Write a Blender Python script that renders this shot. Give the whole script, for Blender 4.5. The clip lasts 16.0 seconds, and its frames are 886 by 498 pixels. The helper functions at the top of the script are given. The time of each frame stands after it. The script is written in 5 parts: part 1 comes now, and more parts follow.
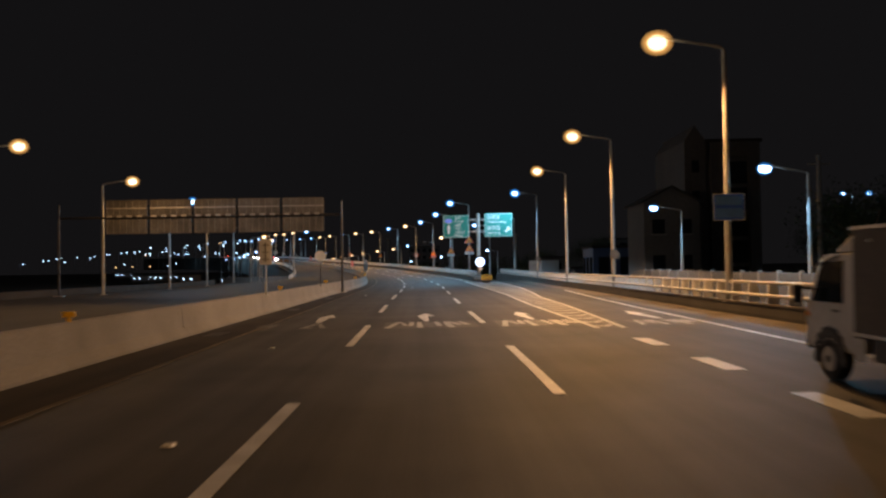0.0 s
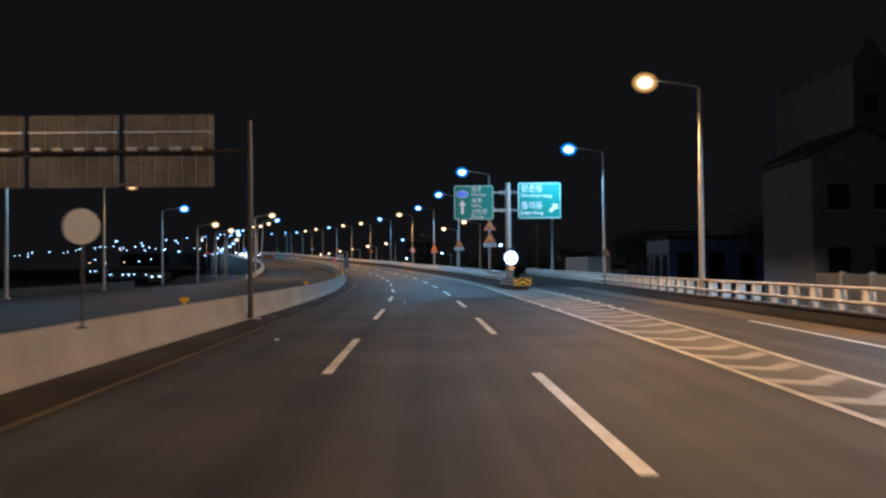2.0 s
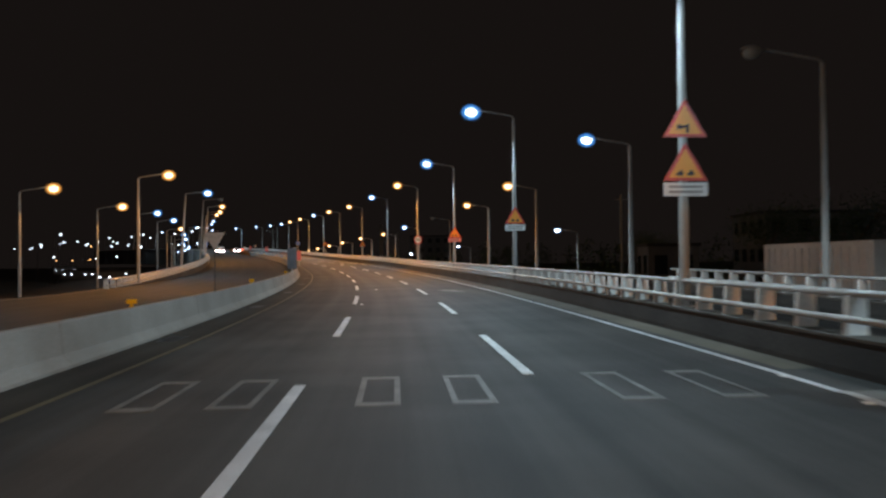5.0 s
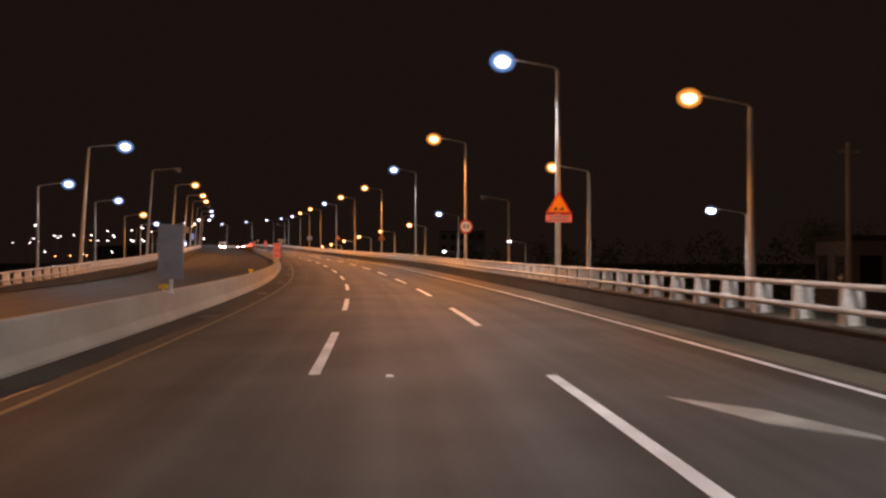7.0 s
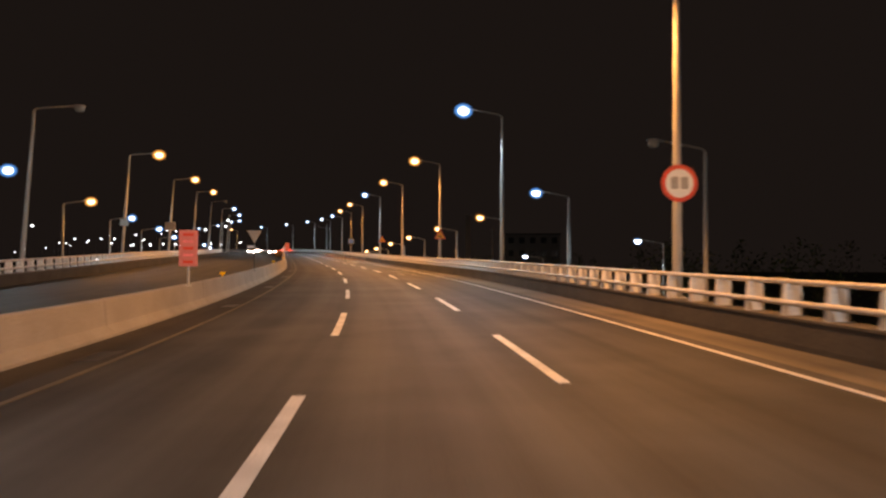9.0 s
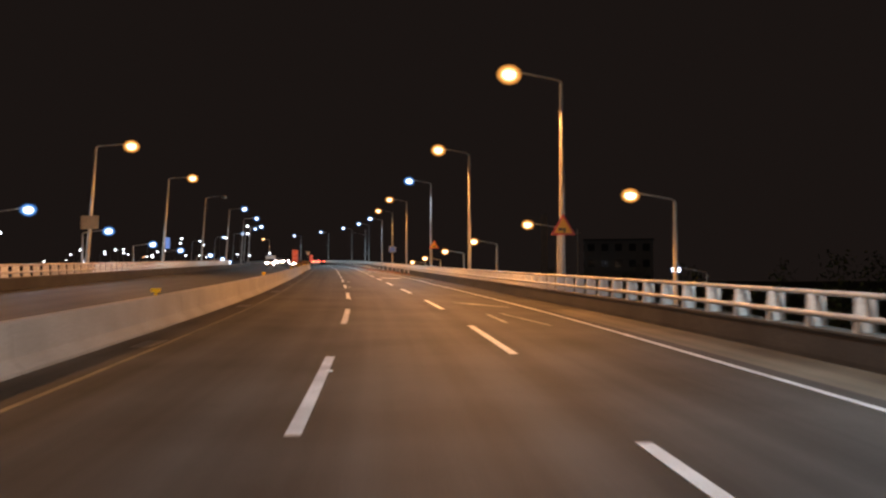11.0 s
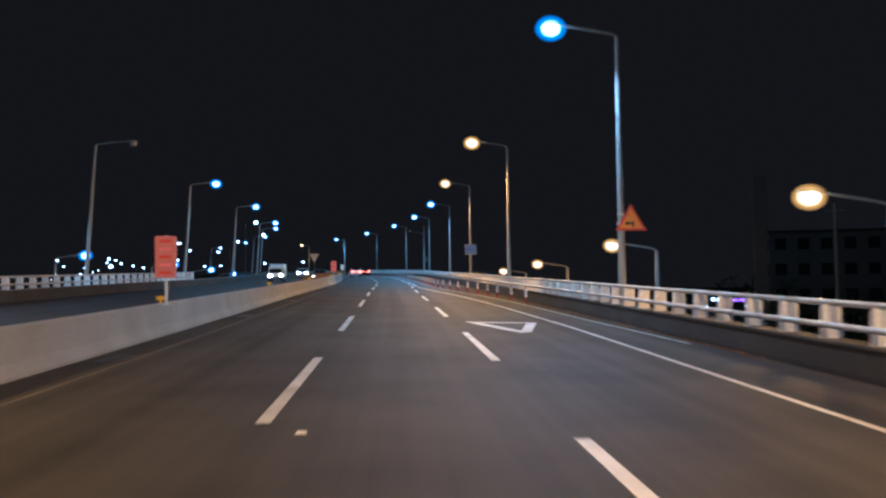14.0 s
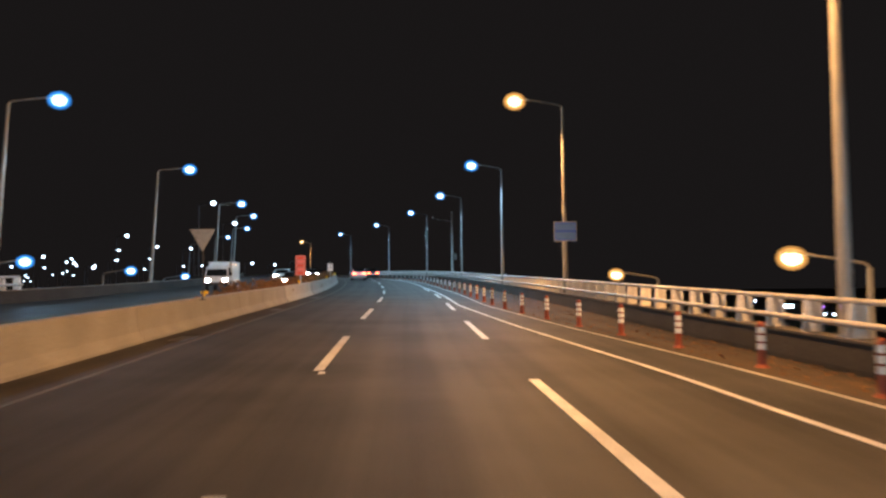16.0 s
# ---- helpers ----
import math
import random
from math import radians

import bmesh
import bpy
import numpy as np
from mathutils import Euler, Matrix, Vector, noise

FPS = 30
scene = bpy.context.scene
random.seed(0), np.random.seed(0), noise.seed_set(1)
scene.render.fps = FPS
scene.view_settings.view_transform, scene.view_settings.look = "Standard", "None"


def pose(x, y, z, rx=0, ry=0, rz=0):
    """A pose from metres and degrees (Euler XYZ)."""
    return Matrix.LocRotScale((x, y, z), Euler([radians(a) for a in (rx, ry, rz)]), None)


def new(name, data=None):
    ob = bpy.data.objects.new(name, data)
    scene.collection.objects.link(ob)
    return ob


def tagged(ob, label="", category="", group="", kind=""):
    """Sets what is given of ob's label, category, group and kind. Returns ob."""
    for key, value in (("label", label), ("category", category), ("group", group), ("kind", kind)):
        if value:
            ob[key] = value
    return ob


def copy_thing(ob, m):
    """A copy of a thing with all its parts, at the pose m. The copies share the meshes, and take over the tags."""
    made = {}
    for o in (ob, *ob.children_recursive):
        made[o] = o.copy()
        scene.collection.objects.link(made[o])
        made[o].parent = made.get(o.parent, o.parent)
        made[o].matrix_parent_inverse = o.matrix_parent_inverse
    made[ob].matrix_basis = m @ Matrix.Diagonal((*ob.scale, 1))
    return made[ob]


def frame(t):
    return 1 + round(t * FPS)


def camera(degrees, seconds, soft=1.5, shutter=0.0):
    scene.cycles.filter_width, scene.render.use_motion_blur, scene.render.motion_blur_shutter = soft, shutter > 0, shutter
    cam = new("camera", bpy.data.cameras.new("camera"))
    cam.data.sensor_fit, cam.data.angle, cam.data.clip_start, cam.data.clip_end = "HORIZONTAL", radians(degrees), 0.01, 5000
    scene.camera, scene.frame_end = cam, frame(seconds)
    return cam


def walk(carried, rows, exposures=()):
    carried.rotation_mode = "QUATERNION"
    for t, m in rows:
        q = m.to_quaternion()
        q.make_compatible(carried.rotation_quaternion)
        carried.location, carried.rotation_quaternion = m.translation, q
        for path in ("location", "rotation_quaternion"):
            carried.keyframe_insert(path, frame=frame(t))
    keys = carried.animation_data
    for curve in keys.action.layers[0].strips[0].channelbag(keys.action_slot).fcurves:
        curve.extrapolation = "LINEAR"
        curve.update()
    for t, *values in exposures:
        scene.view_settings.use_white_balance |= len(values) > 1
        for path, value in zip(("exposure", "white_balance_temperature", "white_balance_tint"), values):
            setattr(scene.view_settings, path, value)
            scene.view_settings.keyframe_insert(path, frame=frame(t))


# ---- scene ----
# ---- camera ----
cam = camera(59.57, 16.0, soft=2.4, shutter=0.32)
# seconds, x, y, z, pitch, roll, yaw
ROWS = [
    (0.0, 0.0, 0.0, 1.731, 1.308, -0.884, -0.002),
    (0.5, -0.313, 7.432, 1.728, 1.302, -0.956, 0.1),
    (1.0, -0.603, 14.886, 1.75, 1.213, -0.745, 0.067),
    (1.5, -0.843, 22.394, 1.7, 1.203, -0.56, -0.141),
    (2.0, -0.964, 29.893, 1.758, 1.143, -0.507, -0.24),
    (2.5, -1.095, 37.484, 1.703, 1.141, -0.418, -0.434),
    (3.0, -1.202, 44.964, 1.705, 1.046, -0.59, -0.594),
    (3.5, -1.284, 52.685, 1.653, 1.1, -0.509, -0.718),
    (4.0, -1.528, 60.53, 1.643, 1.117, -0.583, -0.844),
    (4.5, -1.894, 68.384, 1.661, 1.076, -0.727, -0.441),
    (5.0, -2.386, 76.367, 1.697, 0.986, -0.574, 0.299),
    (5.5, -2.988, 84.469, 1.714, 0.887, -0.365, 1.003),
    (6.0, -3.682, 92.674, 1.741, 0.82, -0.199, 1.496),
    (6.5, -4.441, 100.967, 1.78, 0.825, -0.081, 1.8),
    (7.0, -5.238, 109.334, 1.804, 0.941, 0.031, 2.129),
    (7.5, -6.008, 117.758, 1.851, 1.21, 0.201, 2.87),
    (8.0, -7.046, 126.21, 1.881, 1.344, 0.332, 3.966),
    (8.5, -8.223, 134.695, 2.034, 1.327, 0.267, 4.912),
    (9.0, -9.535, 143.326, 2.066, 1.439, 0.215, 6.146),
    (9.5, -11.089, 151.981, 2.282, 1.608, 0.132, 7.393),
    (10.0, -12.828, 160.641, 2.427, 1.81, 0.059, 8.415),
    (10.5, -14.703, 169.286, 2.602, 2.023, 0.004, 9.113),
    (11.0, -16.669, 177.888, 2.803, 2.224, -0.038, 9.544),
    (11.5, -18.707, 186.415, 2.947, 2.391, -0.076, 9.933),
    (12.0, -20.838, 194.824, 3.223, 2.499, -0.107, 10.708),
    (12.5, -23.034, 203.379, 3.376, 2.582, -0.171, 11.62),
    (13.0, -25.401, 211.959, 3.633, 2.619, -0.36, 12.568),
    (13.5, -27.913, 220.568, 3.818, 2.764, -0.643, 13.35),
    (14.0, -30.557, 229.041, 4.077, 2.861, -0.686, 13.923),
    (14.5, -33.266, 237.676, 4.276, 2.937, -0.639, 14.387),
    (15.0, -35.931, 246.209, 4.502, 2.933, -0.668, 14.749),
    (15.5, -38.709, 254.557, 4.763, 2.888, -0.637, 14.964),
    (16.0, -41.47, 262.979, 4.966, 2.944, -0.592, 15.073),
]
walk(cam, [(t, pose(x, y, z, 90 + p, 0, w) @ pose(0, 0, 0, 0, 0, r)) for t, x, y, z, p, r, w in ROWS],
     exposures=[(0, 0.42, 6200, 9), (1.5, 0.42, 5800, 7), (3, 0.42, 4900, 6), (3.6, 0.48, 5400, 11), (4.4, 0.48, 6500, 13), (7, 0.62, 12500, 49), (7.6, 0.68, 10300, 36), (8.6, 0.8, 9600, 28), (11.5, 0.8, 8600, 30), (12.2, 0.65, 7500, 22), (12.6, 0.55, 6100, 12), (13.2, 0.6, 5300, 8), (14.0, 0.75, 5000, 6), (14.5, 0.8, 6000, 9), (15.1, 0.88, 9300, 20), (15.5, 0.92, 9300, 19), (16, 0.98, 6800, 13)])

# ---- light ----
world = bpy.data.worlds.new("night_sky")
scene.world = world
world.use_nodes = True
world.node_tree.nodes["Background"].inputs["Color"].default_value = (0.62, 0.56, 0.58, 1)
world.node_tree.nodes["Background"].inputs["Strength"].default_value = 0.0075
SODIUM, LED = (1.0, 0.49, 0.16), (0.42, 0.74, 1.0)
SODIUM_W, LED_W, SIDE_W, FAR_W, LEFT_W, POLE_W = 3700.0, 2200.0, 800.0, 750.0, 1700.0, 1200.0


def lamp_data(name, colour, watts, cone=172, blend=0.15):
    li = bpy.data.lights.new(name, "SPOT")
    li.color, li.energy, li.shadow_soft_size = colour, watts, 0.32
    li.spot_size, li.spot_blend = radians(cone), blend
    return li


LIGHT = {"O": lamp_data("sodium_bulb", SODIUM, SODIUM_W), "B": lamp_data("led_bulb", LED, LED_W),
         "SO": lamp_data("side_sodium_bulb", SODIUM, SIDE_W, 155, 0.6), "SB": lamp_data("side_led_bulb", LED, SIDE_W * 0.4, 155, 0.6),
         "FO": lamp_data("far_sodium_bulb", SODIUM, FAR_W), "FB": lamp_data("far_led_bulb", LED, FAR_W),
         "PB": lamp_data("pole_led_bulb", LED, POLE_W), "LO": lamp_data("left_sodium_bulb", SODIUM, LEFT_W, 160, 0.5), "LB": lamp_data("left_led_bulb", LED, LEFT_W * 0.45, 160, 0.5)}


# ---- materials ----
def material(name, base, rough=0.6, metal=0.0, vary=0.25, scale=3.0, bump=0.0, fine=40.0, emit=None, glow=0.0):
    """Base colour broken up by noise at two scales, with a fine relief."""
    m = bpy.data.materials.new(name)
    m.use_nodes = True
    nt = m.node_tree
    b = nt.nodes["Principled BSDF"]
    b.inputs["Roughness"].default_value, b.inputs["Metallic"].default_value = rough, metal
    if emit:
        b.inputs["Base Color"].default_value = (*base, 1)
        b.inputs["Emission Color"].default_value, b.inputs["Emission Strength"].default_value = (*emit, 1), glow
        return m
    tc = nt.nodes.new("ShaderNodeTexCoord")
    n1, n2 = nt.nodes.new("ShaderNodeTexNoise"), nt.nodes.new("ShaderNodeTexNoise")
    n1.inputs["Scale"].default_value, n2.inputs["Scale"].default_value = scale, fine
    n1.inputs["Detail"].default_value, n2.inputs["Detail"].default_value = 5, 3
    mix, ramp = nt.nodes.new("ShaderNodeMath"), nt.nodes.new("ShaderNodeMapRange")
    mix.operation = "MULTIPLY"
    nt.links.new(tc.outputs["Object"], n1.inputs["Vector"])
    nt.links.new(tc.outputs["Object"], n2.inputs["Vector"])
    nt.links.new(n1.outputs["Fac"], mix.inputs[0])
    nt.links.new(n2.outputs["Fac"], mix.inputs[1])
    ramp.inputs["From Min"].default_value, ramp.inputs["From Max"].default_value = 0.1, 0.42
    ramp.inputs["To Min"].default_value, ramp.inputs["To Max"].default_value = 1 - vary, 1 + vary
    nt.links.new(mix.outputs[0], ramp.inputs["Value"])
    hsv = nt.nodes.new("ShaderNodeHueSaturation")
    hsv.inputs["Color"].default_value = (*base, 1)
    nt.links.new(ramp.outputs[0], hsv.inputs["Value"])
    nt.links.new(hsv.outputs["Color"], b.inputs["Base Color"])
    if bump:
        bp = nt.nodes.new("ShaderNodeBump")
        bp.inputs["Strength"].default_value, bp.inputs["Distance"].default_value = bump, 0.01
        nt.links.new(n2.outputs["Fac"], bp.inputs["Height"])
        nt.links.new(bp.outputs["Normal"], b.inputs["Normal"])
    return m


def road_material(name, base, streak=0.3):
    """Asphalt: aggregate grain, long worn wheel tracks by the map (across, along), patches and stains."""
    m = bpy.data.materials.new(name)
    m.use_nodes = True
    nt = m.node_tree
    b = nt.nodes["Principled BSDF"]
    b.inputs["Roughness"].default_value, b.inputs["Specular IOR Level"].default_value = 0.75, 0.25
    uv = nt.nodes.new("ShaderNodeUVMap")
    uv.uv_map = "along"
    mp = nt.nodes.new("ShaderNodeMapping")
    mp.inputs["Scale"].default_value = (1.6, 0.02, 1)
    nt.links.new(uv.outputs["UV"], mp.inputs["Vector"])
    st = nt.nodes.new("ShaderNodeTexNoise")
    st.inputs["Scale"].default_value, st.inputs["Detail"].default_value = 1.0, 4
    nt.links.new(mp.outputs["Vector"], st.inputs["Vector"])
    pa = nt.nodes.new("ShaderNodeTexNoise")
    pa.inputs["Scale"].default_value, pa.inputs["Detail"].default_value = 0.35, 6
    nt.links.new(uv.outputs["UV"], pa.inputs["Vector"])
    gr = nt.nodes.new("ShaderNodeTexNoise")
    gr.inputs["Scale"].default_value, gr.inputs["Detail"].default_value = 45, 2
    nt.links.new(uv.outputs["UV"], gr.inputs["Vector"])
    add = nt.nodes.new("ShaderNodeMath")
    add.operation = "ADD"
    nt.links.new(st.outputs["Fac"], add.inputs[0])
    nt.links.new(pa.outputs["Fac"], add.inputs[1])
    ad2 = nt.nodes.new("ShaderNodeMath")
    ad2.operation = "MULTIPLY_ADD"
    ad2.inputs[1].default_value = 0.6
    nt.links.new(gr.outputs["Fac"], ad2.inputs[0])
    nt.links.new(add.outputs[0], ad2.inputs[2])
    # wheel tracks polished paler on either side of each lane's middle
    sep = nt.nodes.new("ShaderNodeSeparateXYZ")
    nt.links.new(uv.outputs["UV"], sep.inputs[0])
    wob = nt.nodes.new("ShaderNodeMath")
    wob.operation = "MULTIPLY"
    wob.inputs[1].default_value = 2 * math.pi / 1.69
    nt.links.new(sep.outputs[0], wob.inputs[0])
    cs = nt.nodes.new("ShaderNodeMath")
    cs.operation = "COSINE"
    nt.links.new(wob.outputs[0], cs.inputs[0])
    tr = nt.nodes.new("ShaderNodeMath")
    tr.operation = "MULTIPLY_ADD"
    tr.inputs[1].default_value = -0.06
    nt.links.new(cs.outputs[0], tr.inputs[0])
    nt.links.new(ad2.outputs[0], tr.inputs[2])
    ad2 = tr
    rg = nt.nodes.new("ShaderNodeMapRange")
    rg.inputs["From Min"].default_value, rg.inputs["From Max"].default_value = 1.0, 1.6
    rg.inputs["To Min"].default_value, rg.inputs["To Max"].default_value = 1 - streak, 1 + streak
    nt.links.new(ad2.outputs[0], rg.inputs["Value"])
    hsv = nt.nodes.new("ShaderNodeHueSaturation")
    hsv.inputs["Color"].default_value = (*base, 1)
    nt.links.new(rg.outputs[0], hsv.inputs["Value"])
    nt.links.new(hsv.outputs["Color"], b.inputs["Base Color"])
    bp = nt.nodes.new("ShaderNodeBump")
    bp.inputs["Strength"].default_value, bp.inputs["Distance"].default_value = 0.35, 0.006
    nt.links.new(gr.outputs["Fac"], bp.inputs["Height"])
    nt.links.new(bp.outputs["Normal"], b.inputs["Normal"])
    return m


ASPHALT = road_material("asphalt", (0.042, 0.0395, 0.036), 0.6)
ASPHALT_OLD = road_material("old_asphalt", (0.02, 0.0185, 0.017), 0.5)
SHOULDER = road_material("dusty_shoulder", (0.115, 0.095, 0.072), 0.5)
GUTTER = road_material("gutter_grime", (0.04, 0.034, 0.027), 0.6)
SHOULDER_DARK = road_material("dark_shoulder", (0.055, 0.047, 0.038), 0.6)
WORN_FIELD = road_material("worn_painted_field", (0.1, 0.093, 0.082), 0.8)
PALE_ASPHALT = road_material("pale_asphalt", (0.085, 0.077, 0.068), 0.5)
PAINT = material("road_paint", (0.58, 0.585, 0.585), 0.55, vary=0.4, scale=1.2, bump=0.3, fine=60)
PAINT_WORN = material("worn_road_paint", (0.24, 0.23, 0.21), 0.6, vary=0.6, scale=1.0, bump=0.3, fine=30)
PAINT_YELLOW = material("yellow_road_paint", (0.115, 0.086, 0.045), 0.6, vary=0.6, scale=0.9, fine=30)
CONCRETE = material("concrete", (0.26, 0.245, 0.22), 0.85, vary=0.22, scale=0.7, bump=0.4, fine=25)
CONCRETE_NEW = material("fresh_concrete", (0.4, 0.37, 0.31), 0.8, vary=0.12, scale=0.7, bump=0.3, fine=25)
# paler than the wall: the lit top edge is put into this colour
COPING_LIT = material("lit_edge_coping", (0.12, 0.108, 0.092), 0.9, vary=0.45, scale=0.8, bump=0.3, fine=20)
CONCRETE_DARK = material("dark_concrete", (0.034, 0.03, 0.026), 0.9, vary=0.5, scale=0.5, bump=0.4, fine=20)
GALV = material("galvanised_steel", (0.55, 0.55, 0.54), 0.42, 0.75, vary=0.2, scale=2, fine=50)
RAIL_PAINT = material("ivory_rail_paint", (0.76, 0.74, 0.7), 0.42, vary=0.22, scale=2.0, fine=30)
RAIL_PIPE = material("weathered_rail_pipe", (0.46, 0.44, 0.41), 0.5, 0.25, vary=0.3, scale=1.5, fine=20)
POLE_PAINT = material("grey_pole_paint", (0.33, 0.33, 0.315), 0.62, 0.0, vary=0.15, scale=1.5)
DARK_STEEL = material("dark_steel", (0.06, 0.06, 0.065), 0.5, 0.5, vary=0.2)
PANEL_BACK = material("dull_panel_back", (0.17, 0.165, 0.155), 0.55, 0.3, vary=0.5, scale=0.9, fine=10)
BACK_GREY = material("sign_back_aluminium", (0.32, 0.315, 0.3), 0.5, 0.4, vary=0.25, scale=1.5, fine=12)
GREEN = material("green_sign_sheeting", (0.0, 0.2, 0.16), 0.55, vary=0.06)
BLUE = material("blue_sign_sheeting", (0.07, 0.22, 1.0), 0.4, vary=0.06)
WHITE = material("white_sheeting", (0.82, 0.83, 0.82), 0.4, vary=0.05)
RED = material("red_sheeting", (0.75, 0.06, 0.03), 0.4, vary=0.06)
ORANGE = material("orange_sheeting", (1.0, 0.36, 0.03), 0.4, vary=0.06)
PAINT_YELLOW_WORN = material("worn_yellow_road_paint", (0.07, 0.057, 0.038), 0.65, vary=0.6, scale=0.9, fine=30)
YELLOW = material("yellow_sheeting", (0.85, 0.55, 0.02), 0.4, vary=0.1)
BLACK = material("black_paint", (0.02, 0.02, 0.022), 0.5, vary=0.2)
RUBBER = material("tyre_rubber", (0.025, 0.025, 0.025), 0.8, vary=0.2)
GLASS_DARK = material("dark_glass", (0.015, 0.018, 0.02), 0.06, vary=0.05)
TRUCK_WHITE = material("white_truck_paint", (0.68, 0.67, 0.64), 0.35, vary=0.12, scale=1.2, fine=8)
BOX_BROWN = material("dull_brown_box", (0.1, 0.08, 0.062), 0.6, vary=0.25, scale=1.2, fine=20)
BOX_PANEL = material("truck_box_panel", (0.6, 0.59, 0.55), 0.5, vary=0.15, scale=1.0, fine=6)
SOIL = material("dark_soil", (0.05, 0.047, 0.035), 0.95, vary=0.5, scale=0.15, bump=0.5, fine=2)
LEAF = material("night_leaves", (0.04, 0.07, 0.026), 0.6, vary=0.4, scale=2)
BARK = material("bark", (0.12, 0.09, 0.06), 0.9, vary=0.4, scale=4, bump=0.5)
FACADE = material("grey_facade", (0.12, 0.115, 0.108), 0.85, vary=0.2, scale=0.3, fine=3)
BLUE_SHEET = material("blue_roof_sheet", (0.08, 0.13, 0.26), 0.5, vary=0.2, scale=0.4)
TARP = material("blue_grey_tarpaulin", (0.2, 0.24, 0.3), 0.6, vary=0.3, scale=1.0)
SLATE = material("slate_grey_board", (0.14, 0.15, 0.17), 0.6, vary=0.25, scale=2.0, fine=20)
BANNER = material("red_banner_cloth", (0.7, 0.22, 0.21), 0.7, vary=0.15, scale=1.5)


def glow_shell_material(name, colour, glow, cover):
    """A see-through glowing shell that paints a lamp's halo around its lens."""
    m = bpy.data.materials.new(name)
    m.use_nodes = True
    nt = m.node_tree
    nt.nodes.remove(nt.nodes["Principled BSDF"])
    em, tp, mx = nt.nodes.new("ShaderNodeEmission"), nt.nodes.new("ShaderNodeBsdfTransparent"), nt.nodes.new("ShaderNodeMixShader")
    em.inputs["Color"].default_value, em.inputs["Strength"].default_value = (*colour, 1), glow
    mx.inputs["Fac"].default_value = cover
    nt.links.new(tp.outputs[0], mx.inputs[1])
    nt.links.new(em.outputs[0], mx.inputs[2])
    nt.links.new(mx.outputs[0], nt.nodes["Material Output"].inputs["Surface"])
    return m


# halo colours painted around the lamps, paler on the inner shell
OUTER_GLOW = {"O": glow_shell_material("sodium_outer_glow", (1.0, 0.47, 0.12), 1.7, 0.08), "B": glow_shell_material("led_outer_glow", (0.03, 0.32, 1.0), 1.9, 0.08)}
INNER_GLOW = {"O": glow_shell_material("sodium_inner_glow", (1.0, 0.74, 0.42), 1.8, 0.55), "B": glow_shell_material("led_inner_glow", (0.5, 0.78, 1.0), 2.0, 0.55)}
LENS_O = material("sodium_lens", (1, 0.8, 0.5), emit=(1.0, 0.78, 0.5), glow=8.0)
LENS_B = material("led_lens", (0.8, 0.9, 1), emit=(0.66, 0.85, 1.0), glow=9.0)
MAROON = material("faded_red_rubber", (0.28, 0.06, 0.03), 0.6, vary=0.3)
LITTER = road_material("leaf_litter_soil", (0.05, 0.035, 0.022), 0.7)
DRY_LEAF = material("dry_leaves", (0.2, 0.1, 0.04), 0.8, vary=0.5, scale=3)
PINK = material("faded_red_sheeting", (0.88, 0.24, 0.26), 0.4, vary=0.15, scale=6)
PAINT_FAINT = material("faint_road_paint", (0.12, 0.115, 0.105), 0.65, vary=0.6, scale=1.5, fine=30)
PALE_BLUE = material("pale_blue_sheeting", (0.17, 0.4, 1.0), 0.4, vary=0.15, scale=4)
PAINT_OLD = material("old_road_paint", (0.17, 0.163, 0.15), 0.65, vary=0.6, scale=1.5, fine=30)
PAINT_MID = material("dulled_road_paint", (0.38, 0.365, 0.335), 0.6, vary=0.5, scale=1.0, fine=30)
LENS_OFF = material("unlit_lens", (0.35, 0.35, 0.33), 0.2, vary=0.1)
FAR_WHITE = material("far_white_light", (1, 1, 1), emit=(0.55, 0.78, 1.0), glow=5.0)
VIOLET_SIGN = material("violet_sign_light", (0.8, 0.7, 1), emit=(0.36, 0.14, 1.0), glow=1.8)
FAR_ORANGE = material("far_orange_light", (1, 0.7, 0.4), emit=(1.0, 0.5, 0.18), glow=4)
HEADLIGHT = material("headlight_glow", (1, 1, 1), emit=(1.0, 0.97, 0.92), glow=160)
TAIL = material("tail_light_glow", (0.8, 0.05, 0.03), emit=(1.0, 0.07, 0.03), glow=18)
SIGN_LED = material("lit_sign_face", (0.9, 0.95, 1), emit=(0.75, 0.88, 1.0), glow=2.2)
REFLECTOR = material("amber_reflector", (0.95, 0.55, 0.03), 0.25, vary=0.05)

# ---- the road's line: knots every 40 m along y from -40 ----
KX = [-1.23, -0.12, -1.06, -2.34, -5.76, -11.96, -21.56, -33.8, -46.71, -59.84, -76.08, -99.01, -129.81, -168.41]
KZ = [-0.78, 0.0, 0.0, -0.05, 0.17, 0.66, 1.61, 2.63, 3.75, 4.88, 6.22, 7.31, 8.0, 8.2]
BANK_Y, BANK = [-40, 70, 110, 172, 213, 250, 520], [0, 0, 0.009, 0.009, -0.012, -0.014, -0.01]
GX, GZ = np.gradient(KX), np.gradient(KZ)


def knot(k, g, y):
    u = min(max((y + 40) / 40, 0), len(k) - 1.001)
    i = int(u)
    w = u - i
    return (2 * w**3 - 3 * w**2 + 1) * k[i] + (w**3 - 2 * w**2 + w) * g[i] + (3 * w**2 - 2 * w**3) * k[i + 1] + (w**3 - w**2) * g[i + 1]


def side(y):
    """The unit vector to the road's right at y."""
    d = knot(KX, GX, y + 0.5) - knot(KX, GX, y - 0.5)
    return Vector((1, -d, 0)).normalized()


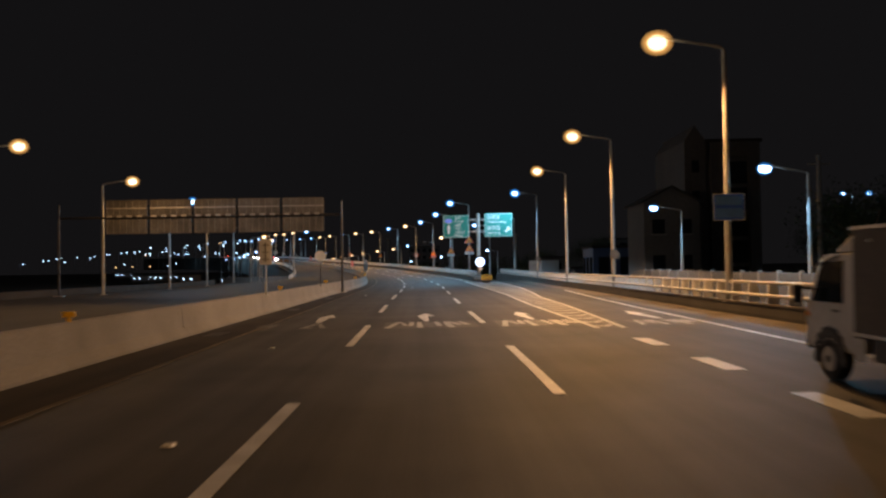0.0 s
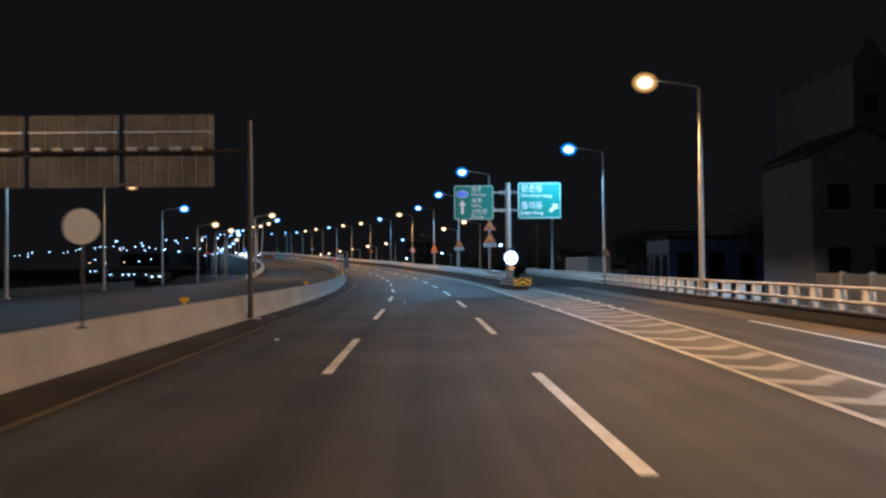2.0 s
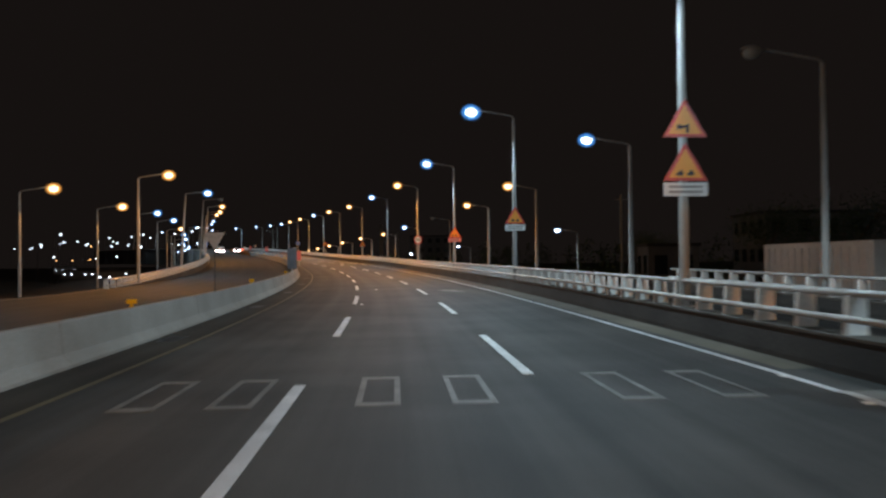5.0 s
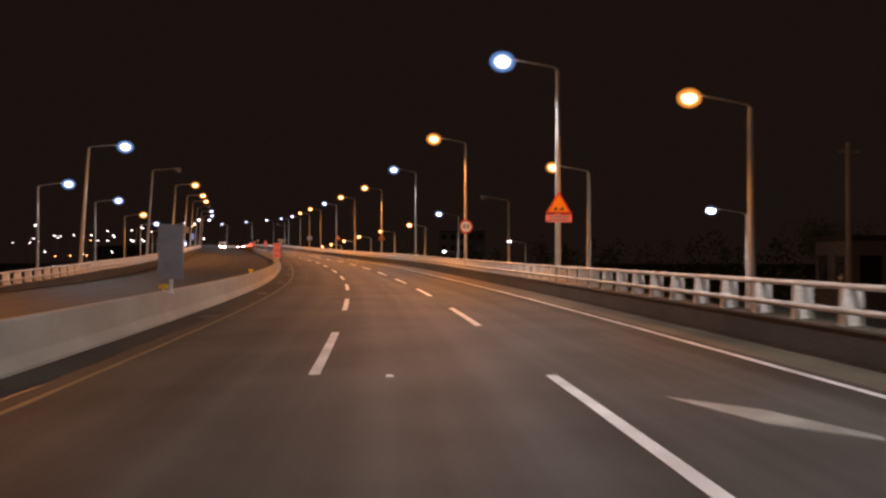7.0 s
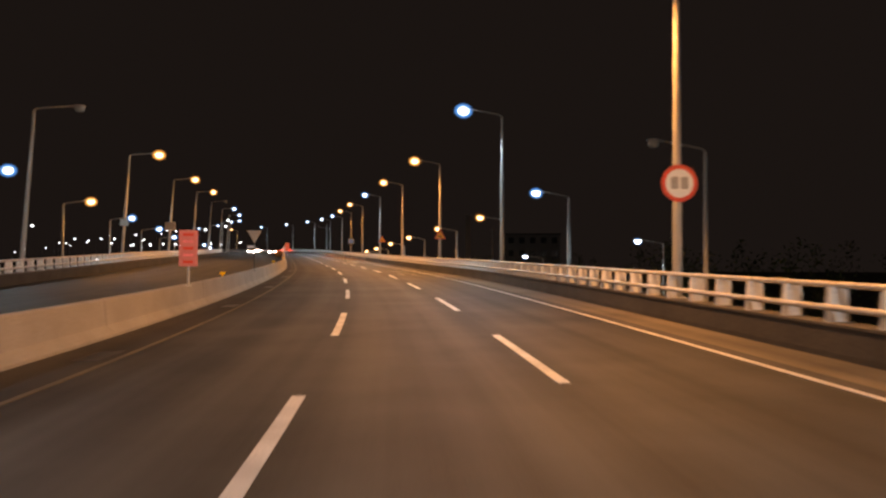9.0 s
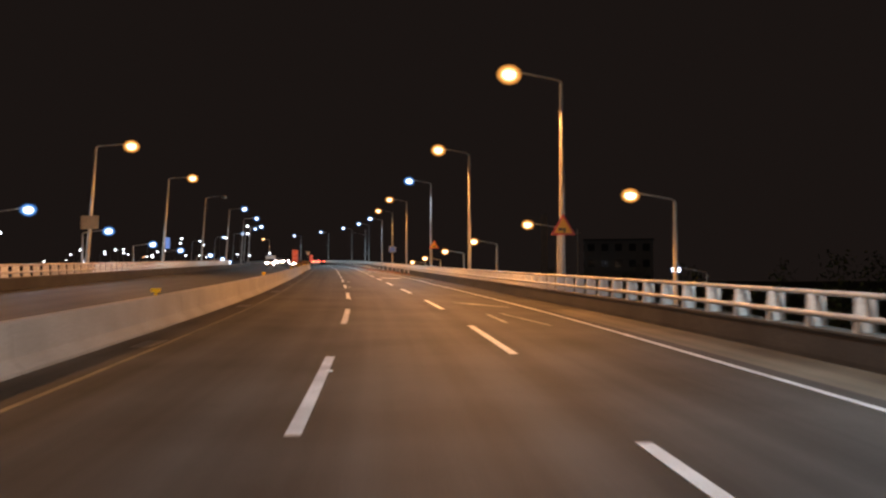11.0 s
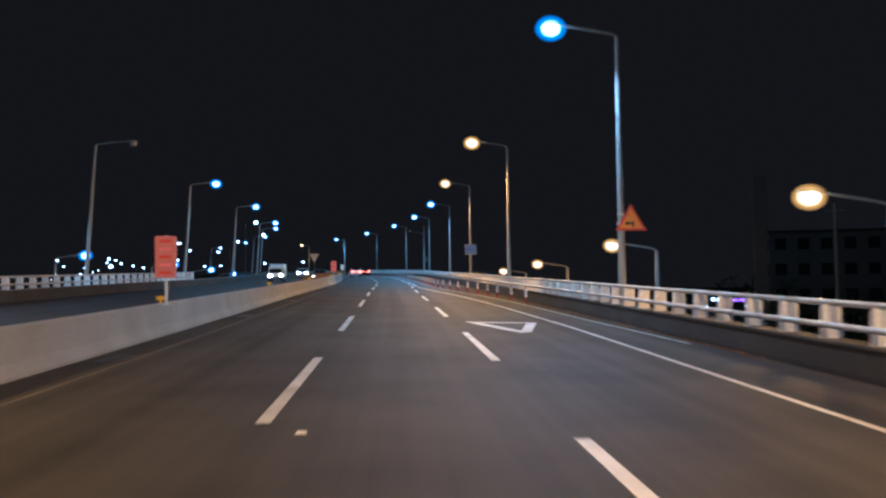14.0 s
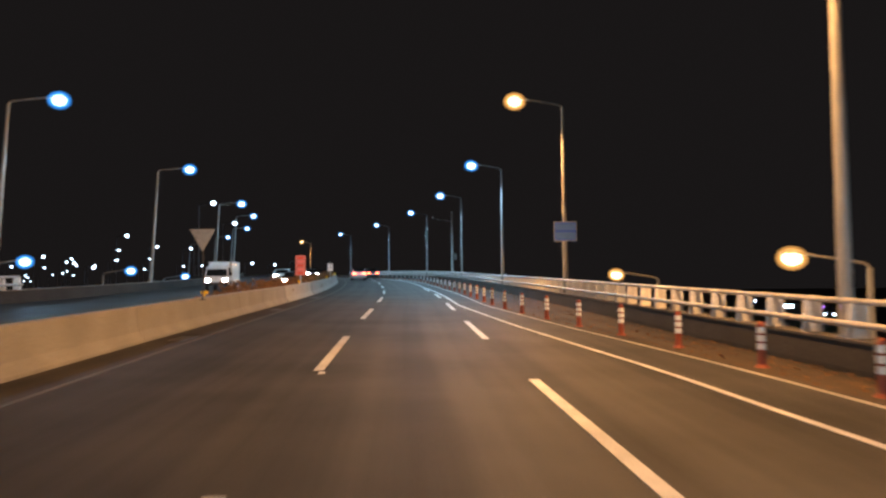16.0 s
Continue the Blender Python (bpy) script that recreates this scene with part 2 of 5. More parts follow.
def on_road(y, o, h=0.0):
    """A point o metres to the right of the middle lane's centre and h above the surface."""
    p = Vector((knot(KX, GX, y), y, knot(KZ, GZ, y))) + side(y) * o
    p.z += h + np.interp(y, BANK_Y, BANK) * o
    return p


def side_level(y):
    """Height of the lower side road."""
    return float(np.interp(y, [-60, 70, 88, 132, 155, 192, 230, 283, 520], [-0.02, -0.02, -0.02, -0.6, -0.6, -1.1, -1.5, -2.45, -3.9]))


def left_level(y):
    """Height of the lower road beyond the opposite carriageway."""
    return float(np.interp(y, [60, 104, 134, 154, 175, 195, 214, 231, 250, 266, 290, 340, 480], [-0.3, -0.5, -1.0, -0.9, -0.2, 0.0, -0.4, -0.7, -1.0, -1.2, -1.3, -1.5, -3.0]))


def unbank(y, o):
    """An offset read off a level road, set on the banked one."""
    return o * (1 - float(np.interp(y, BANK_Y, BANK)) * o / 1.7)


def stand(y, o, h=0.0, turn=0.0):
    """A pose on the road, its y axis along the traffic."""
    s = side(y)
    return Matrix.Translation(on_road(y, o, h)) @ pose(0, 0, 0, 0, 0, math.degrees(math.atan2(s.y, s.x)) + turn)


# arc length along the centre line
YS = np.arange(-60, 480, 0.5)
XS = np.array([knot(KX, GX, y) for y in YS])
ARC = np.concatenate([[0], np.cumsum(np.hypot(np.diff(XS), np.diff(YS)))])
ARC -= np.interp(0.0, YS, ARC)


# ---- mesh helpers ----
def part(name, bm, mat, parent=None, label="", smooth=False):
    me = bpy.data.meshes.new(name)
    bmesh.ops.recalc_face_normals(bm, faces=bm.faces[:])
    if smooth:
        for f in bm.faces:
            f.smooth = True
    bm.to_mesh(me)
    bm.free()
    me.materials.append(mat)
    ob = new(name, me)
    if parent:
        ob.parent = parent
    if label:
        tagged(ob, label)
    return ob


def mesh_part(name, me, parent, m=None):
    """A further object on a mesh that is there already."""
    ob = new(name, me)
    ob.parent = parent
    if m is not None:
        ob.matrix_basis = m
    return ob


def box(bm, size, centre=(0, 0, 0), turn=None, bevel=0.0):
    m = Matrix.Translation(centre) @ (turn or Matrix()) @ Matrix.Diagonal((*size, 1))
    r = bmesh.ops.create_cube(bm, size=1, matrix=m)
    if bevel:
        es = {e for v in r["verts"] for e in v.link_edges}
        bmesh.ops.bevel(bm, geom=list(es), offset=bevel, segments=2, affect="EDGES", profile=0.6)


def tube(bm, a, b, r0, r1=None, seg=12, caps=True):
    a, b = Vector(a), Vector(b)
    d = b - a
    m = Matrix.Translation((a + b) / 2) @ d.to_track_quat("Z", "Y").to_matrix().to_4x4()
    bmesh.ops.create_cone(bm, cap_ends=caps, segments=seg, radius1=r0, radius2=r0 if r1 is None else r1, depth=d.length, matrix=m)


def pipe(bm, pts, r, seg=10):
    for a, b in zip(pts, pts[1:]):
        tube(bm, a, b, r, r, seg)
    for p in pts[1:-1]:
        bmesh.ops.create_icosphere(bm, subdivisions=2, radius=r * 1.02, matrix=Matrix.Translation(p))


def made(f, *a, **k):
    bm = bmesh.new()
    f(bm, *a, **k)
    return bm


def prism(bm, outline, thick, m=None):
    """A flat outline in x, z set up as a plate thick along y."""
    m = m or Matrix()
    front = [bm.verts.new(m @ Vector((x, -thick / 2, z))) for x, z in outline]
    back = [bm.verts.new(m @ Vector((x, thick / 2, z))) for x, z in outline]
    bm.faces.new(front)
    bm.faces.new(back[::-1])
    n = len(outline)
    for i in range(n):
        bm.faces.new((front[i], back[i], back[(i + 1) % n], front[(i + 1) % n]))


def disc(r, n=28, cx=0.0, cz=0.0):
    return [(cx + r * math.cos(2 * math.pi * i / n), cz + r * math.sin(2 * math.pi * i / n)) for i in range(n)]


def at_level(fn, y, o, h, level):
    p = fn(y, o, h)
    if level:
        p.z = level(y) + h
    return p


def ribbon(name, y0, y1, left, right, h, mat, parent=None, step=2.0, level=None, cols=1):
    """A strip of surface between two offsets, mapped across and along."""
    bm = bmesh.new()
    uv = bm.loops.layers.uv.new("along")
    n = max(1, int(round((y1 - y0) / step)))
    rows = []
    for i in range(n + 1):
        y = y0 + (y1 - y0) * i / n
        a, b = (left(y) if callable(left) else left), (right(y) if callable(right) else right)
        rows.append([(bm.verts.new(at_level(on_road, y, a + (b - a) * j / cols, h, level)), a + (b - a) * j / cols, float(np.interp(y, YS, ARC))) for j in range(cols + 1)])
    for r0, r1 in zip(rows, rows[1:]):
        for j in range(cols):
            q = (r0[j], r0[j + 1], r1[j + 1], r1[j])
            f = bm.faces.new([v[0] for v in q])
            for loop, v in zip(f.loops, q):
                loop[uv].uv = (v[1], v[2])
    me = bpy.data.meshes.new(name)
    bm.to_mesh(me)
    bm.free()
    me.materials.append(mat)
    ob = new(name, me)
    if parent:
        ob.parent = parent
    return ob


def sweep(bm, profile, y0, y1, step=2.0, shift=None, level=None):
    """A closed profile of (offset, height) drawn along the road, with ends."""
    n = max(1, int(round((y1 - y0) / step)))
    rows = []
    for i in range(n + 1):
        y = y0 + (y1 - y0) * i / n
        d = shift(y) if shift else 0.0
        rows.append([bm.verts.new(at_level(on_road, y, o + d, h, level)) for o, h in profile])
    k = len(profile)
    for r0, r1 in zip(rows, rows[1:]):
        for j in range(k):
            bm.faces.new((r0[j], r0[(j + 1) % k], r1[(j + 1) % k], r1[j]))
    bm.faces.new(rows[0][::-1])
    bm.faces.new(rows[-1])


def empty(name, m=None):
    ob = new(name)
    if m is not None:
        ob.matrix_basis = m
    return ob


# ---- ground, roads ----
def ground_sheet():
    bm = bmesh.new()
    bmesh.ops.create_grid(bm, x_segments=60, y_segments=60, size=2500, matrix=Matrix.Translation((0, 300, -5.2)))
    tagged(part("ground", bm, SOIL), "dark soil ground reaching to the horizon", "ground", kind="structure")


ground_sheet()


def right_edge(y):
    """Offset of the main road's right edge line."""
    return unbank(y, float(np.interp(y, [-60, 20, 46, 77, 87, 138, 155, 211, 240, 246, 251, 259.5, 266, 272, 275, 280, 285, 297, 330, 480], [5.0, 5.0, 5.05, 5.1, 5.45, 5.32, 5.2, 4.92, 4.85, 4.85, 4.83, 4.6, 4.4, 4.04, 3.9, 3.42, 2.95, 2.1, 1.9, 1.9])))


def outer_line(y):
    """Offset of the second line, outside the closing lane."""
    return right_edge(y) + float(np.interp(y, [246, 253, 264, 280, 300, 470], [1.6, 1.38, 1.45, 1.45, 1.2, 1.15]))


def yellow_line(y):
    """Offset of the yellow line beside the median."""
    return unbank(y, float(np.interp(y, [-60, 92, 137, 155, 214, 470], [-4.75, -4.75, -4.85, -4.92, -5.35, -5.4])))


def median_shift(y):
    flat = float(np.interp(y, [-60, 15, 50, 72, 84, 105, 138, 216, 275, 480], [-0.28, -0.28, -0.16, 0.05, 0.1, -0.05, -0.22, -0.48, -0.6, -0.6]))
    return unbank(y, flat - 5.8) + 5.8


def parapet_line(y):
    """Offset of the right parapet's middle."""
    return float(np.interp(y, [88, 94, 140, 165, 190, 255, 300, 480], [6.45, 6.5, 6.7, 6.8, 7.1, 7.25, 7.12, 7.05]))



# the ramp keeps straight on while the main road bends away
def ramp_wall(y):
    return float(np.interp(y, [-60, 10, 26, 45, 62, 80, 110, 140, 170, 480], [9.6, 9.6, 10.1, 10.9, 11.35, 12.0, 13.0, 13.5, 13.8, 13.8]))


def left_wall(y):
    return float(np.interp(y, [96, 104, 112, 124, 134, 212, 236, 480], [-24.5, -22.5, -20.6, -18.9, -18.4, -18.4, -18.8, -18.5]))


road = tagged(ribbon("road", -60, 478, -6.6, lambda y: 6.75 if y < 88 else parapet_line(y) - 0.1, 0.0, ASPHALT, cols=4), "dark worn asphalt carriageway with three lanes", "road", kind="structure")
tagged(ribbon("road_ramp", -60, 88, lambda y: 6.75, lambda y: ramp_wall(y) + 0.3, 0.0, ASPHALT, cols=2), "asphalt slip road beside the main carriageway", "road", kind="structure")
tagged(ribbon("road_side", 88, 478, 7.0, lambda y: ramp_wall(y) + 0.3, 0.0, ASPHALT_OLD, level=side_level, cols=2), "lower asphalt side road beyond the parapet", "road", kind="structure")
tagged(ribbon("road_opposite", -60, 478, lambda y: float(np.interp(y, [-60, 95, 125, 480], [-27.5, -27.5, -19.2, -19.2])), -6.6, 0.0, ASPHALT_OLD, cols=3), "asphalt carriageway of the opposite direction", "road", kind="structure")
tagged(ribbon("road_left_lower", 104, 478, -33.0, lambda y: left_wall(y) - 0.25, 0.0, ASPHALT_OLD, level=left_level, cols=2), "lower asphalt road beyond the opposite carriageway", "road", kind="structure")
tagged(ribbon("shoulder_left", -60, 478, lambda y: -5.9 + median_shift(y), yellow_line, 0.006, GUTTER), "grimy dark shoulder strip along the concrete median", "shoulder", kind="structure")
tagged(ribbon("shoulder_right", 88, 205, lambda y: right_edge(y) + 0.25 + max(0, 5.2 - right_edge(y)) * 0.9, lambda y: parapet_line(y) - 0.24, 0.006, SHOULDER), "dusty shoulder strip along the parapet", "shoulder", kind="structure")
tagged(ribbon("shoulder_right", 205, 240, lambda y: right_edge(y) + 0.25 + max(0, 5.2 - right_edge(y)) * 0.9, lambda y: parapet_line(y) - 0.24, 0.006, SHOULDER_DARK), "dark shoulder strip along the parapet", "shoulder", kind="structure")
tagged(ribbon("verge_right", 240, 478, lambda y: outer_line(y) + 0.1, lambda y: parapet_line(y) - 0.24, 0.006, LITTER), "strip of soil and dead leaves along the parapet", "verge", kind="structure")
tagged(ribbon("shoulder_ramp", -60, 86, lambda y: ramp_wall(y) - 1.35, lambda y: ramp_wall(y), 0.006, SHOULDER), "dusty shoulder strip along the slip road's parapet", "shoulder", kind="structure")

# ---- road markings: each stroke is a thin slab on the asphalt ----
MARK_H = 0.008


def mark(name, y0, y1, o, width, mat=PAINT, parent=None, drift=0.0):
    n = max(2, int((y1 - y0) / 2))
    bm = bmesh.new()
    rows = []
    for i in range(n + 1):
        u = i / n
        y = y0 + (y1 - y0) * u
        c = (o(y) if callable(o) else o) + drift * u
        rows.append([bm.verts.new(on_road(y, c + k * width / 2, h)) for k, h in ((-1, 0), (-1, MARK_H), (1, MARK_H), (1, 0))])
    for a, b in zip(rows, rows[1:]):
        for j in range(3):
            bm.faces.new((a[j], a[j + 1], b[j + 1], b[j]))
    bm.faces.new(rows[0])
    bm.faces.new(rows[-1][::-1])
    return part(name, bm, mat, parent or road)


# far ends of the dashes, thirteen metres or so apart
def dash_ends(known):
    ks, ys = zip(*known)
    return [float(np.interp(k, ks, ys)) if 0 <= k <= ks[-1] else (ys[0] + 13.0 * k if k < 0 else ys[-1] + 12.5 * (k - ks[-1])) for k in range(-5, 34)]


LEFT_ENDS = ((0, 22.7), (2, 48.6), (4, 74.4), (8, 126.8), (9, 139.7), (14, 204.8), (15, 218.0), (16, 230.4), (17, 243.6), (18, 255.8), (19, 268.6), (20, 281.4))
RIGHT_ENDS = ((0, 29.1), (1, 42.3), (2, 55.5), (4, 81.1), (7, 120.2), (8, 133.9), (9, 146.8), (10, 159.4), (13, 198.0), (15, 224.0), (16, 236.6), (17, 249.1), (18, 261.7), (19, 274.3))
for o, last, known in ((-1.69, 440, LEFT_ENDS), (1.69, 330, RIGHT_ENDS)):
    for end in dash_ends(known):
        if end < last:
            mark("lane_dash", end - 6.05, end, o, 0.165)
mark("edge_line", -60, 196, yellow_line, 0.1, PAINT_YELLOW)
mark("edge_line", 196, 470, yellow_line, 0.1, PAINT_YELLOW_WORN)
mark("edge_line", 86, 470, right_edge, 0.125)
mark("edge_line", 246, 470, outer_line, 0.11, PAINT_MID)
mark("edge_line", -60, 53, lambda y: float(np.interp(y, [-60, 16, 28, 37, 54, 64, 86], [7.6, 7.7, 8.2, 8.75, 9.8, 10.2, 10.8])), 0.15)
for k in range(7):
    mark("wide_dash", 15.7 - 3.75 * k, 17.3 - 3.75 * k, 4.76, 0.34, PAINT)


# painted nose between main road and slip road
def nose_left(y):
    return float(np.interp(y, [20.3, 34, 46, 77, 87], [4.5, 4.65, 5.0, 5.12, 5.45]))


def nose_right(y):
    return float(np.interp(y, [20.3, 33, 42, 50, 62, 72, 84], [5.2, 6.05, 6.35, 7.05, 7.65, 8.0, 8.2]))


tagged(ribbon("painted_nose", 20.3, 86, nose_left, nose_right, 0.005, WORN_FIELD), "pale dusty painted nose between the roads", "road marking", kind="structure")
mark("nose_line", 20.3, 86, nose_left, 0.15, PAINT_MID)
mark("nose_line", 20.3, 84, nose_right, 0.15, PAINT_MID)
y = 20.8
while y < 82:
    w = nose_right(y) - nose_left(y)
    bm = bmesh.new()
    a, b = nose_left(y) + 0.1, nose_right(y) - 0.1
    mid, dy, th = a + (b - a) * 0.45, -0.24 * w, 0.5 if y < 52 else 0.28
    pts = [(a, y), (mid, y + dy), (b, y + 0.35), (b, y + 0.35 + th), (mid, y + dy + th), (a, y + th)]
    top = [bm.verts.new(on_road(v, u, MARK_H)) for u, v in pts]
    low = [bm.verts.new(on_road(v, u, 0)) for u, v in pts]
    bm.faces.new((top[0], top[1], top[4], top[5]))
    bm.faces.new((top[1], top[2], top[3], top[4]))
    for i in range(6):
        bm.faces.new((top[i], low[i], low[(i + 1) % 6], top[(i + 1) % 6]))
    part("nose_chevron", bm, PAINT_MID if y > 52 else PAINT_WORN, road)
    y += 1.55 if y < 45 else 2.0


def flat_mark(name, outline, y, o, mat=PAINT):
    """An outline (across, along) laid on the road as a thin slab."""
    bm = bmesh.new()
    top = [bm.verts.new(on_road(y + v, o + u, MARK_H)) for u, v in outline]
    low = [bm.verts.new(on_road(y + v, o + u, 0)) for u, v in outline]
    bm.faces.new(top)
    n = len(outline)
    for i in range(n):
        bm.faces.new((top[i], low[i], low[(i + 1) % n], top[(i + 1) % n]))
    bmesh.ops.triangulate(bm, faces=[f for f in bm.faces if len(f.verts) > 4])
    return part(name, bm, mat, road)


ARROW = [(-0.08, 0), (0.08, 0), (0.075, 2.65), (0.29, 2.45), (0.04, 4.0), (-0.04, 4.0), (-0.29, 2.45), (-0.075, 2.65)]
for o in (-3.35, 0.02, 3.35):
    flat_mark("lane_arrow", ARROW, 24.2, o)
flat_mark("lane_arrow", ARROW, 23.6, 7.2)


# lane words, worn past reading: plain strokes
STROKES = [[(0.0, 0), (0.07, 0), (0.16, 1), (0.1, 1)], [(0.14, 1), (0.18, 0.95), (0.25, 0.42), (0.2, 0.4)], [(0.25, 0.35), (0.31, 0.35), (0.315, 1), (0.265, 1)],
           [(0.35, 0), (0.42, 0), (0.4, 1), (0.345, 1)], [(0.57, 0.25), (0.63, 0.25), (0.6, 1), (0.54, 1)], [(0.68, 0), (0.76, 0), (0.72, 1), (0.65, 1)],
           [(0.7, 0.98), (0.75, 0.98), (0.86, 0.4), (0.8, 0.38)], [(0.88, 0.4), (0.95, 0.4), (0.87, 1), (0.82, 1)]]


def flat_field(name, a, b, c, d, y, o):
    """A paler rectangle left where older paint was ground off."""
    return ribbon(name, y + c, y + d, o + a, o + b, 0.004, PALE_ASPHALT, road)


def worn_word(y, o, width, depth=1.75, cut=8):
    for quad in STROKES[:cut]:
        flat_mark("word_stroke", [((u - 0.5) * width, v * depth) for u, v in quad], y, o, PAINT_MID if cut > 4 else PAINT_FAINT)
    flat_field("word_field", -0.52 * width, 0.52 * width, -0.12, depth + 0.08, y, o)


worn_word(21.5, 0.12, 2.6, 2.25)
worn_word(21.5, 3.35, 2.5, 2.25)
for quad in ([(-0.35, 0.25), (-0.2, 0.25), (0.02, 2.2), (-0.14, 2.2)], [(-0.04, 2.15), (0.08, 2.2), (0.4, 0.5), (0.24, 0.4)], [(-0.3, 0.25), (0.0, 0.35), (0.0, 0.6), (-0.24, 0.6)]):
    flat_mark("word_stroke", quad, 21.5, -3.25, PAINT_OLD)
flat_mark("word_stroke", [(-0.2, 0.9), (0.25, 1.0), (0.32, 2.2), (-0.1, 2.2)], 21.5, -4.75, PAINT_FAINT)
flat_field("word_field", -0.35, 0.42, -0.1, 2.2, 21.5, -4.85)
for v in (0.35, 0.95, 1.55, 2.05):
    for o in (0.12, 3.35):
        flat_mark("word_stroke", [(-0.2, v), (0.1, v), (0.1, v + 0.2), (-0.2, v + 0.2)], 21.5, o, PAINT_OLD)
worn_word(21.2, 6.9, 1.9)


# lane-change boxes painted across the lanes
def hollow_box(y, o, w, d):
    for a, b, c, e in ((-w / 2, -w / 2 + 0.08, 0.24, d - 0.24), (w / 2 - 0.08, w / 2, 0.24, d - 0.24), (-w / 2, w / 2, 0, 0.22), (-w / 2, w / 2, d - 0.22, d)):
        flat_mark("painted_box_side", [(a, c), (b, c), (b, e), (a, e)], y, o, PAINT_FAINT)


for o in (-3.5, -2.35, -0.55, 0.65, 2.75, 4.05):
    hollow_box(85.8, o, 0.56, 2.3)

# merge triangles before the lane ends
flat_mark("merge_mark", [(-0.53, 3.43), (-0.06, 1.91), (0.66, 1.11), (0.74, 1.23), (0.25, 2.57)], 115.0, 3.2, PAINT_WORN)
flat_mark("merge_mark", [(-0.53, 3.43), (-0.06, 1.91), (1.15, 0.05), (1.22, 0.2), (0.25, 2.57)], 206.0, 3.2, PAINT_WORN)
mark("worn_line", 198.9, 202.2, 2.85, 0.12, PAINT_WORN)
mark("worn_line", 198.0, 202.7, 3.88, 0.1, PAINT_WORN, drift=-0.5)
for y, mat in ((249.0, PAINT),):
    o = 3.2
    for outline in ([(-1.1, 4.0), (-0.75, 3.75), (0.15, 0.55), (-0.02, 0.0)], [(-1.1, 4.0), (-0.6, 3.55), (0.85, 3.4), (1.15, 3.6)], [(-0.02, 0.0), (0.35, 0.25), (1.15, 3.6), (0.8, 3.45)]):
        flat_mark("merge_mark", outline, y, o, mat)

# ---- concrete median ----
def median_top(y):
    return float(np.interp(y, [-60, 130, 215, 480], [0.79, 0.79, 0.8, 0.8]))


MEDIAN = [(-6.42, 0.0), (-6.42, 0.06), (-6.3, 0.3), (-6.22, 0.97), (-6.2, 1.0), (-6.04, 1.0), (-6.02, 0.97), (-5.96, 0.3), (-5.8, 0.06), (-5.8, 0.0)]
median = tagged(empty("median_barrier"), "pale stained concrete median barrier with rounded foot", "barrier", kind="structure")
for k in range(54):
    a = -60 + 10.0 * k
    bm = bmesh.new()
    sweep(bm, [(o, h * (median_top(a + 5) if h > 0.1 else 1)) for o, h in MEDIAN], a + 0.012, min(a + 9.988, 478), 2.5, shift=median_shift)
    part("barrier_block", bm, CONCRETE_NEW if a == 300 else CONCRETE, median)


def reflector_mesh():
    bm = bmesh.new()
    box(bm, (0.22, 0.06, 0.1), (0, 0, 0.13), bevel=0.015)
    box(bm, (0.06, 0.04, 0.1), (0, 0, 0.05))
    return bm


ref_one = part("median_reflector", reflector_mesh(), REFLECTOR)
tagged(ref_one, "small amber reflector on the concrete median", "reflector", "median reflectors")
REF_Y = [14.0, 34.6, 50.2, 70.7, 94.2, 112.0, 131.0, 149.8, 174.6, 198.0, 221.2, 249.0, 266.9, 286.0, 306.0, 326.0, 346.0]
ref_one.matrix_basis = stand(REF_Y[0], -6.14 + median_shift(REF_Y[0]), median_top(REF_Y[0]))
for y in REF_Y[1:]:
    copy_thing(ref_one, stand(y, -6.14 + median_shift(y), median_top(y) + 0.002))

# stains and drain slots at the barrier's foot
for k in range(26):
    y = -5 + 12.4 * k
    flat_mark("drain_slot", [(-0.22, 0), (0.2, 0), (0.24, 1.3), (-0.2, 1.2)], y, -5.5, BLACK)


# ---- parapets with railings ----
def post_mesh():
    bm = bmesh.new()
    v = [bm.verts.new(p) for p in ((-0.18, -0.06, 0), (0.16, -0.06, 0), (0.16, 0.06, 0), (-0.18, 0.06, 0), (-0.14, -0.05, 0.6), (0.15, -0.05, 0.6), (0.15, 0.05, 0.6), (-0.14, 0.05, 0.6))]
    for q in ((0, 3, 2, 1), (4, 5, 6, 7), (0, 1, 5, 4), (1, 2, 6, 5), (2, 3, 7, 6), (3, 0, 4, 7)):
        bm.faces.new([v[i] for i in q])
    me = bpy.data.meshes.new("railing_post")
    bm.to_mesh(me)
    bm.free()
    me.materials.append(RAIL_PAINT)
    return me


POST = post_mesh()


def ring_profile(o, h, rx, rz, n=8):
    return [(o + rx * math.cos(2 * math.pi * i / n), h + rz * math.sin(2 * math.pi * i / n)) for i in range(n)]


def sunk(fn, sink):
    """Level of a parapet's foot where it dips below the road's edge."""
    return (lambda y: on_road(y, fn(y), 0).z - sink(y)) if sink else None


def left_dip(y):
    return float(np.interp(y, [131, 168], [0.62, 0.0]))


